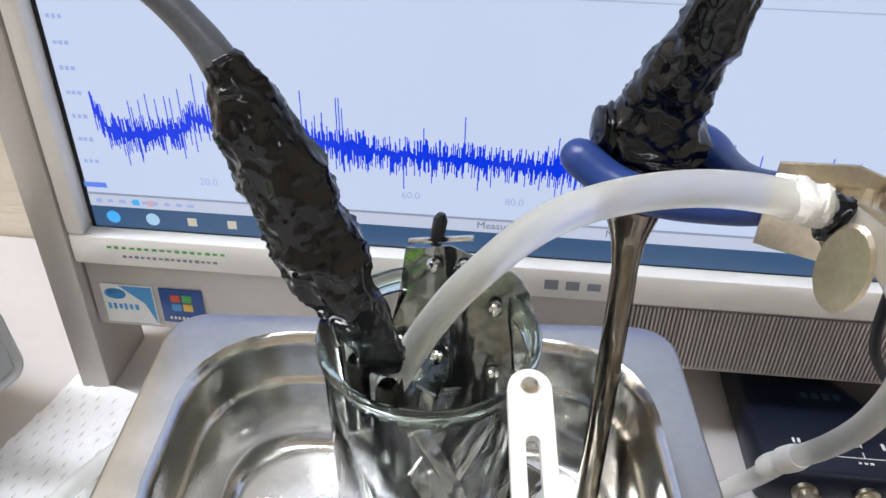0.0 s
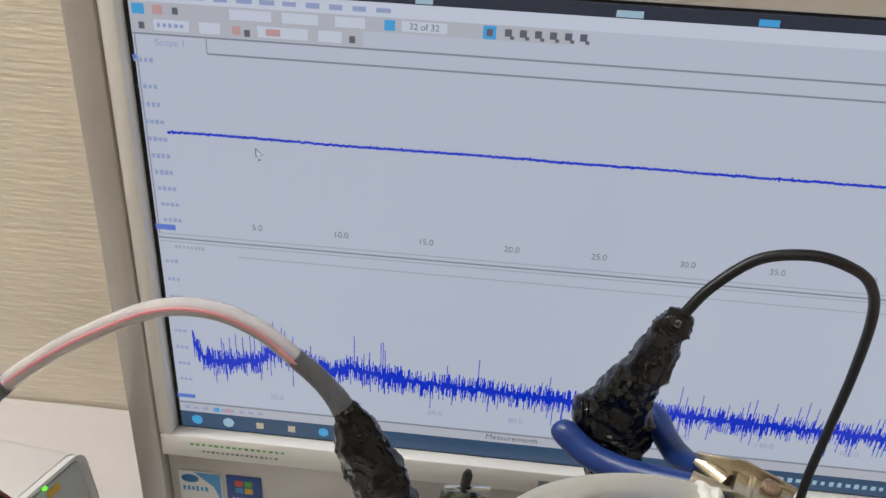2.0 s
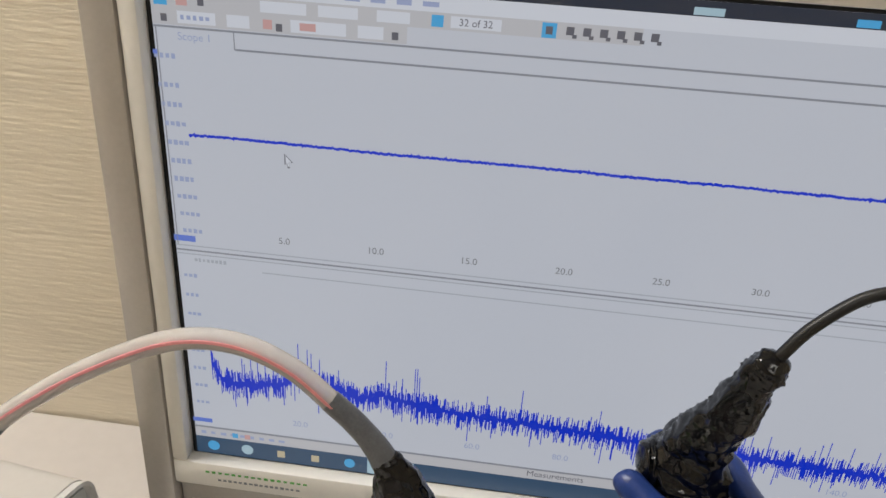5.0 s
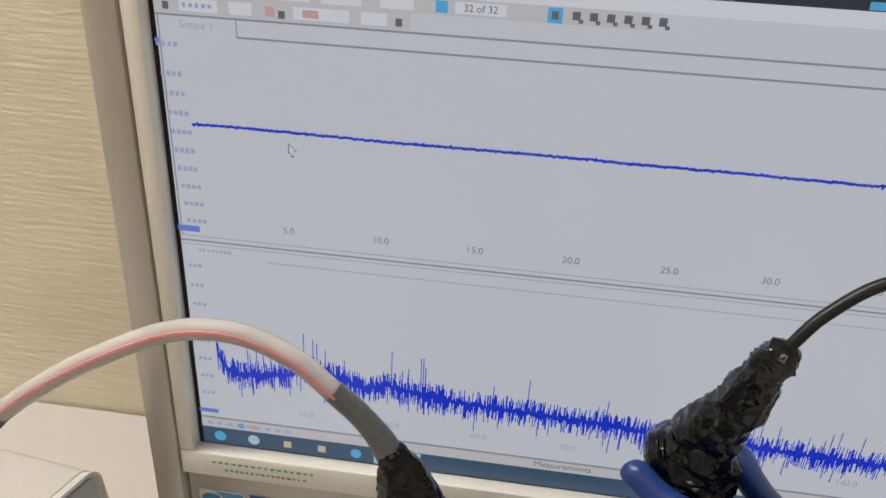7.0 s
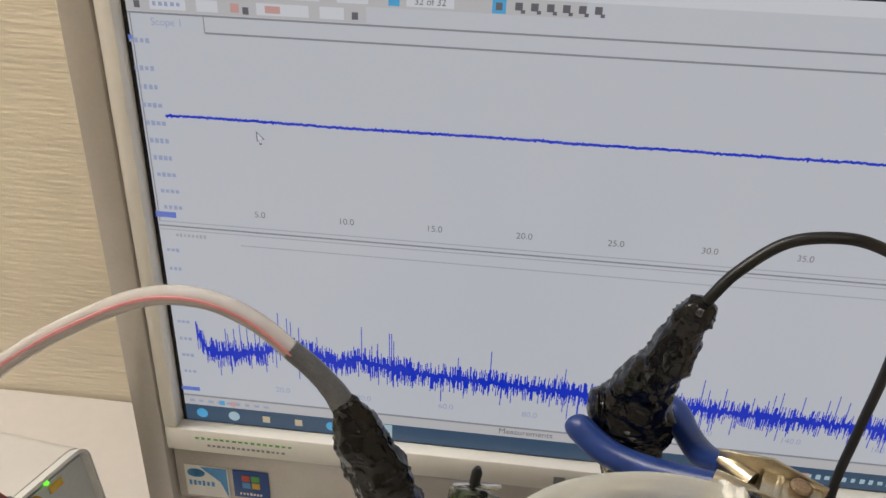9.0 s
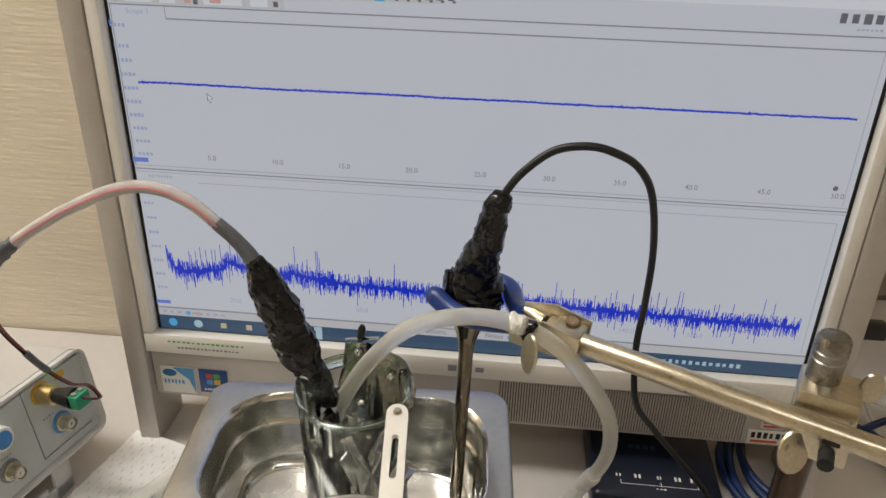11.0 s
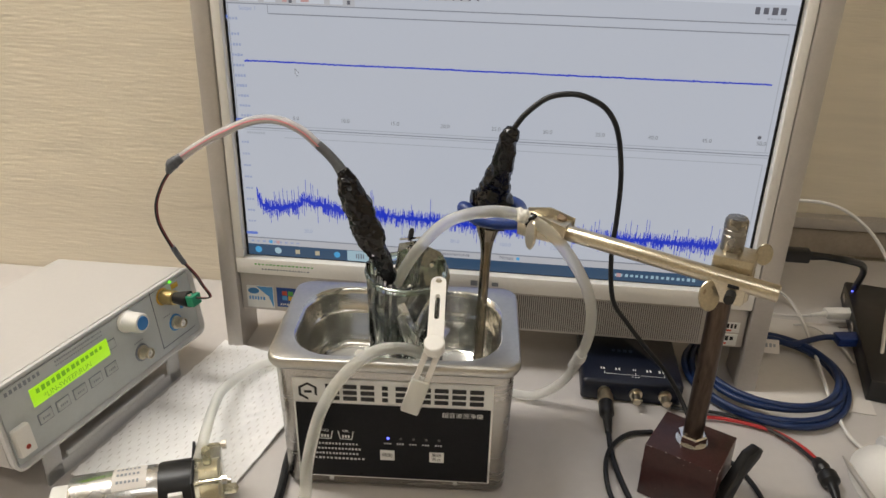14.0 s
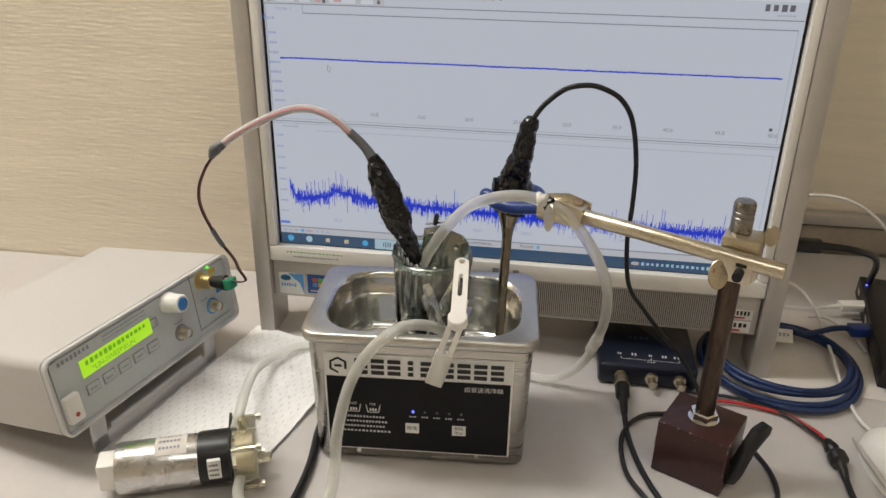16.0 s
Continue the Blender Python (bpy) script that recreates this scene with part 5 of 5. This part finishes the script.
part("plug", box(B(), (0, 0, 0), (0.0300, 0.0155, 0.0098), 0.0015, Matrix.Translation(Vector((0.4430, 0.3780, 0.0150)) - o) @ pose(0, 0, 0, 0, 0, 8)), BLUEV, uc_, "blue moulded USB plug")
part("plug_shell", box(B(), (0, 0, 0), (0.0100, 0.0115, 0.0046), 0.0003, Matrix.Translation(Vector((0.4605, 0.3803, 0.0150)) - o) @ pose(0, 0, 0, 0, 0, 8)), CHROME, uc_)
tg = part("cable_tag", box(B(), (0, 0, 0), (0.0210, 0.0007, 0.0140), 0.0003), SHEET)
tg.matrix_basis = pose(0.3520, 0.3440, 0.0200, -40, 4, 4)
tagged(tg, "small pale paper tag resting on the blue cable", "tag")
tagged(part("tag_print", bars(B(), 0, 0.001, 0.016, 0.0045, -0.0006, 4, 97), INKG, tg), kind="stuff")
hb = thing("usb_hub", pose(0.4760, 0.3880, 0, 0, 0, -12), "long dark grey USB hub with a small blue light", "usb hub")
part("case", box(B(), (0, 0, 0.0120), (0.0480, 0.2050, 0.0240), 0.0022), BLACKP, hb)
part("indicator", lathe(B(), [(0, 0), (0.0014, 0), (0.0010, 0.0008), (0, 0.0009)], 10, pose(-0.0190, 0.0780, 0.0240)), LED_B, hb, "lit blue indicator")
for py in (0.012, 0.045, 0.080):
    part("port", box(B(), (-0.0240, py, 0.0135), (0.0020, 0.0135, 0.0060), 0.0003), CHROME, hb)
wp = thing("white_usb_cable", pose(0.4300, 0.4280, 0.0150), "white USB plug and thin white cable at the hub", "cable")
o = Vector((0.4300, 0.4280, 0.0150))
part("plug", box(B(), (0, 0, 0), (0.0330, 0.0140, 0.0095), 0.0025, Matrix.Translation(Vector((0.4500, 0.4310, 0.0150)) - o) @ pose(0, 0, 0, 0, 0, 8)), WHITEP, wp, "white moulded USB plug")
part("boot", sweep(B(), [Vector(q) - o for q in ((0.4350, 0.4280, 0.0150), (0.4270, 0.4265, 0.0145), (0.4190, 0.4255, 0.0135))], keyed([(0, 0.0036), (1, 0.0018)]), 12, 6), WHITEP, wp)
part("cord", sweep(B(), [Vector(q) - o for q in ((0.4200, 0.4255, 0.0135), (0.3980, 0.4300, 0.0080), (0.3650, 0.4380, 0.0050), (0.3300, 0.4300, 0.0040), (0.2900, 0.4200, 0.0040))], 0.0014, 8), WHITECAB, wp)
cable("thin_white_cable", ((0.4000, 0.4180, 0.0040), (0.4150, 0.4060, 0.0100), (0.4300, 0.3900, 0.0070), (0.4370, 0.3760, 0.0060), (0.4400, 0.3500, 0.0040)), 0.0013, WHITECAB, "thin white cable running past the hub")
cable("mouse_cable", ((0.3100, 0.4500, 0.0600), (0.3600, 0.4700, 0.0300), (0.4000, 0.4700, 0.0140), (0.4050, 0.4200, 0.0145), (0.3990, 0.3400, 0.0120), (0.3950, 0.2800, 0.0060), (0.3950, 0.2350, 0.0045), (0.4000, 0.2120, 0.0060)), 0.0017, WHITECAB, "thin white mouse cable running over the blue coil")
cable("white_power_cable", ((0.3300, 0.4400, 0.1300), (0.3820, 0.4500, 0.1370), (0.4240, 0.4500, 0.1335), (0.4600, 0.4480, 0.1120), (0.4860, 0.4400, 0.0800), (0.4900, 0.4200, 0.0520), (0.4780, 0.3900, 0.0360), (0.4620, 0.3500, 0.0290), (0.4550, 0.3200, 0.0040), (0.4700, 0.2700, 0.0030), (0.5100, 0.2400, 0.0030)), 0.0018, WHITECAB, "thin white cable looping down over the hub")
vp = thing("display_plug", pose(0.3510, 0.3390, 0.1265), "black plug and cable leaving the side of the computer", "cable")
o = Vector((0.3450, 0.3400, 0.1240))
part("plug", box(B(), (0, 0, 0), (0.0300, 0.0120, 0.0125), 0.002), BLACKP, vp)
part("boot", sweep(B(), [(0.013, 0, 0), (0.024, 0.002, -0.001), (0.036, 0.004, -0.002)], keyed([(0, 0.0045), (1, 0.0028)]), 14, 6), BLACKP, vp)
part("cord", sweep(B(), [Vector(q) - o for q in ((0.3780, 0.3440, 0.1220), (0.3980, 0.3500, 0.1170), (0.4250, 0.3750, 0.1010), (0.4500, 0.4200, 0.0700), (0.4660, 0.4600, 0.0350), (0.4740, 0.4800, 0.0200))], 0.0034, 12), RUBBER, vp)
mo = thing("computer_mouse", pose(0.4100, 0.1600, 0, 0, 0, 8), "white computer mouse with a grey side strip on the desk", "mouse")
c = B()
loops = []
for i in range(15):
    f = i / 14
    y = 0.052 - f * 0.104
    w = 0.0300 * (max(0.02, 1 - abs(2 * f - 1) ** 2.6)) ** 0.5
    h = 0.034 * (max(0.02, 1 - abs(2 * f - 1.1) ** 2.4 / 1.25)) ** 0.55
    loops.append([(w * math.cos(math.pi * j / 12), y, 0.002 + h * math.sin(math.pi * j / 12) ** 0.8) for j in range(13)] + [(-w * 0.9, y, 0.001), (w * 0.9, y, 0.001)])
loft(c, loops)
bmesh.ops.recalc_face_normals(c, faces=c.faces)
part("shell", c, WHITEP, mo, "glossy white shell", sharp=70)
for sx in (-1, 1):
    part("side_strip", sweep(B(), [(sx * 0.0305, -0.036, 0.012), (sx * 0.0312, -0.01, 0.014), (sx * 0.0312, 0.015, 0.014), (sx * 0.0290, 0.038, 0.012)], keyed([(0, 0.0006), (0.2, 0.0024), (0.8, 0.0024), (1, 0.0006)]), 10, 6), SILVERP, mo, "silver grey side strip")
part("wheel", lathe(B(), [(0, -0.0025), (0.008, -0.0025), (0.009, 0), (0.008, 0.0025), (0, 0.0025)], 20, pose(0, 0.034, 0.026, 0, 90)), FGGREY, mo)

# ---------- pump, paper towel, mains cable ----------
PU = pose(-0.2275, 0.0415, 0.0225, 0, 0, 21) @ Matrix.Diagonal((1, 1.18, 1.18, 1))
pu = thing("pump", PU, "small gear pump: silver motor, black gearbox and amber pump head", "pump")
part("motor", lathe(B(), [(0, 0), (0.0165, 0), (0.0175, 0.002), (0.0175, 0.060), (0.0170, 0.062), (0, 0.062)], 40, pose(0.010, 0, 0, 0, 90)), ALU, pu, "silver motor can with a label")
part("end_cap", box(B(), (0.0030, 0, 0), (0.0150, 0.0170, 0.0210), 0.002), WHITEP, pu, "white plastic terminal cap")
lab = B()
for i in range(10):
    a0, a1 = radians(55 + i * 7), radians(62 + i * 7)
    lab.faces.new([lab.verts.new((x, -0.01775 * math.cos(a), 0.01775 * math.sin(a))) for x, a in ((0.040, a0), (0.064, a0), (0.064, a1), (0.040, a1))])
lb = part("motor_label", lab, SHEET, pu, "buff paper label with small print")
for k in range(3):
    pb = part("label_print", bars(B(), 0.0515, 0, 0.0170, 0.0026, 0, 6, 110 + k, 0.7), INKG, lb)
    pb.matrix_basis = pose(0, 0, 0, 0, 0, 0) @ Matrix.Rotation(-radians(72 + 18 * k), 4, "X") @ Matrix.Translation((0, -0.0180, 0))
part("screw", lathe(B(), [(0, 0), (0.0022, 0), (0.0016, 0.001), (0, 0.001)], 12, pose(0.046, -0.0165, 0.0065, 68)), CHROME, pu)
part("gearbox", lathe(B(), [(0, 0), (0.0178, 0), (0.0182, 0.002), (0.0182, 0.024), (0, 0.024)], 36, pose(0.072, 0, 0, 0, 90)), BLACKP, pu, "black gearbox")
gl = part("gearbox_label", box(B(), (0.0840, -0.0170, 0.004), (0.0100, 0.0030, 0.0150), 0.0003), INKW, pu, "small white label")
for k in range(3):
    part("label_print", bars(B(), 0.0840, 0.0080 - 0.0040 * k, 0.0075, 0.0020, -0.01868, 4, 120 + k, 0.7), INKB, gl)
hd = part("pump_head", box(B(), (0.1070, 0, 0.0005), (0.0200, 0.0370, 0.0370), 0.0025), AMBER, pu, "translucent amber acrylic head")
part("head_plate", box(B(), (0.0970, 0, 0.0005), (0.0022, 0.0400, 0.0400), 0.0008), BLACKP, pu)
for sy in (-1, 1):
    for sz in (-1, 1):
        part("bolt", lathe(B(), [(0, 0), (0.0016, 0), (0.0016, 0.020), (0.0030, 0.020), (0.0030, 0.0235), (0, 0.0240)], 10, pose(0.0975, sy * 0.0165, 0.0005 + sz * 0.0160, 0, 90)), CHROME, pu, "steel bolt")
part("rotor", lathe(B(), [(0, 0), (0.0120, 0), (0.0120, 0.012), (0, 0.012)], 20, pose(0.1010, 0, 0, 0, 90)), NICKEL, pu)
for sy, sz in ((0.0, 0.019), (-0.006, -0.010)):
    if sz > 0:
        part("nozzle", lathe(B(), [(0, 0), (0.0034, 0), (0.0034, 0.010), (0.0028, 0.012), (0, 0.012)], 14, pose(0.1070, sy, sz - 0.002)), AMBER, pu)
part("nozzle", lathe(B(), [(0, 0), (0.0034, 0), (0.0034, 0.010), (0, 0.012)], 14, pose(0.1160, -0.004, -0.003, 0, 90)), AMBER, pu)
tw = B()
nx, ny = 60, 90
grid = [[tw.verts.new((-0.064 + 0.128 * i / nx, -0.105 + 0.21 * j / ny, 0.0035 + 0.0022 * noise.noise((i * 0.09, j * 0.07, 1.0)) + 0.0009 * (1 if (math.sin(i * 1.25 + (j % 8 > 3) * 1.57) > 0.75 and j % 4 < 2) else 0))) for i in range(nx + 1)] for j in range(ny + 1)]
for j in range(ny):
    for i in range(nx):
        tw.faces.new((grid[j][i], grid[j][i + 1], grid[j + 1][i + 1], grid[j + 1][i]))
twl = part("paper_towel", tw, PAPER, sharp=180)
twl.matrix_basis = pose(-0.1650, 0.1800, 0, 0, 0, -14)
sol = twl.modifiers.new("thickness", "SOLIDIFY")
sol.thickness, sol.offset = 0.0012, -1
# flat diamonds just over the towel; their grey paints the shade inside slits
slits = B()
for j in range(34):
    for i in range(13):
        x, y = -0.060 + i * 0.0097 + 0.0048 * (j % 2), -0.101 + j * 0.0061
        z = 0.0042 + 0.0022 * noise.noise(((x + 0.064) / 0.128 * nx * 0.09, (y + 0.105) / 0.21 * ny * 0.07, 1.0))
        x, y, L_ = x + rnd.uniform(-0.001, 0.001), y + rnd.uniform(-0.0008, 0.0008), rnd.uniform(0.0022, 0.0036)
        if abs(x) < 0.061 and abs(y) < 0.100:
            slits.faces.new([slits.verts.new((x + a, y + b, z)) for a, b in ((0, -L_), (0.0005, 0), (0, L_), (-0.0005, 0))])
tagged(part("slit_pattern", slits, surf("slit_shade", (0.64, 0.61, 0.58), 0.9), twl), kind="stuff")
tagged(twl, "white embossed paper towel folded on the desk", "paper towel")
cable("mains_cable", ((-0.0600, 0.2700, 0.0040), (-0.0800, 0.2300, 0.0040), (-0.0860, 0.1800, 0.0040), (-0.0845, 0.1350, 0.0040), (-0.0790, 0.0900, 0.0040), (-0.0810, 0.0330, 0.0040), (-0.0950, -0.0500, 0.0040)), 0.0036, RUBBER, "thick black mains cable beside the steel cleaner")
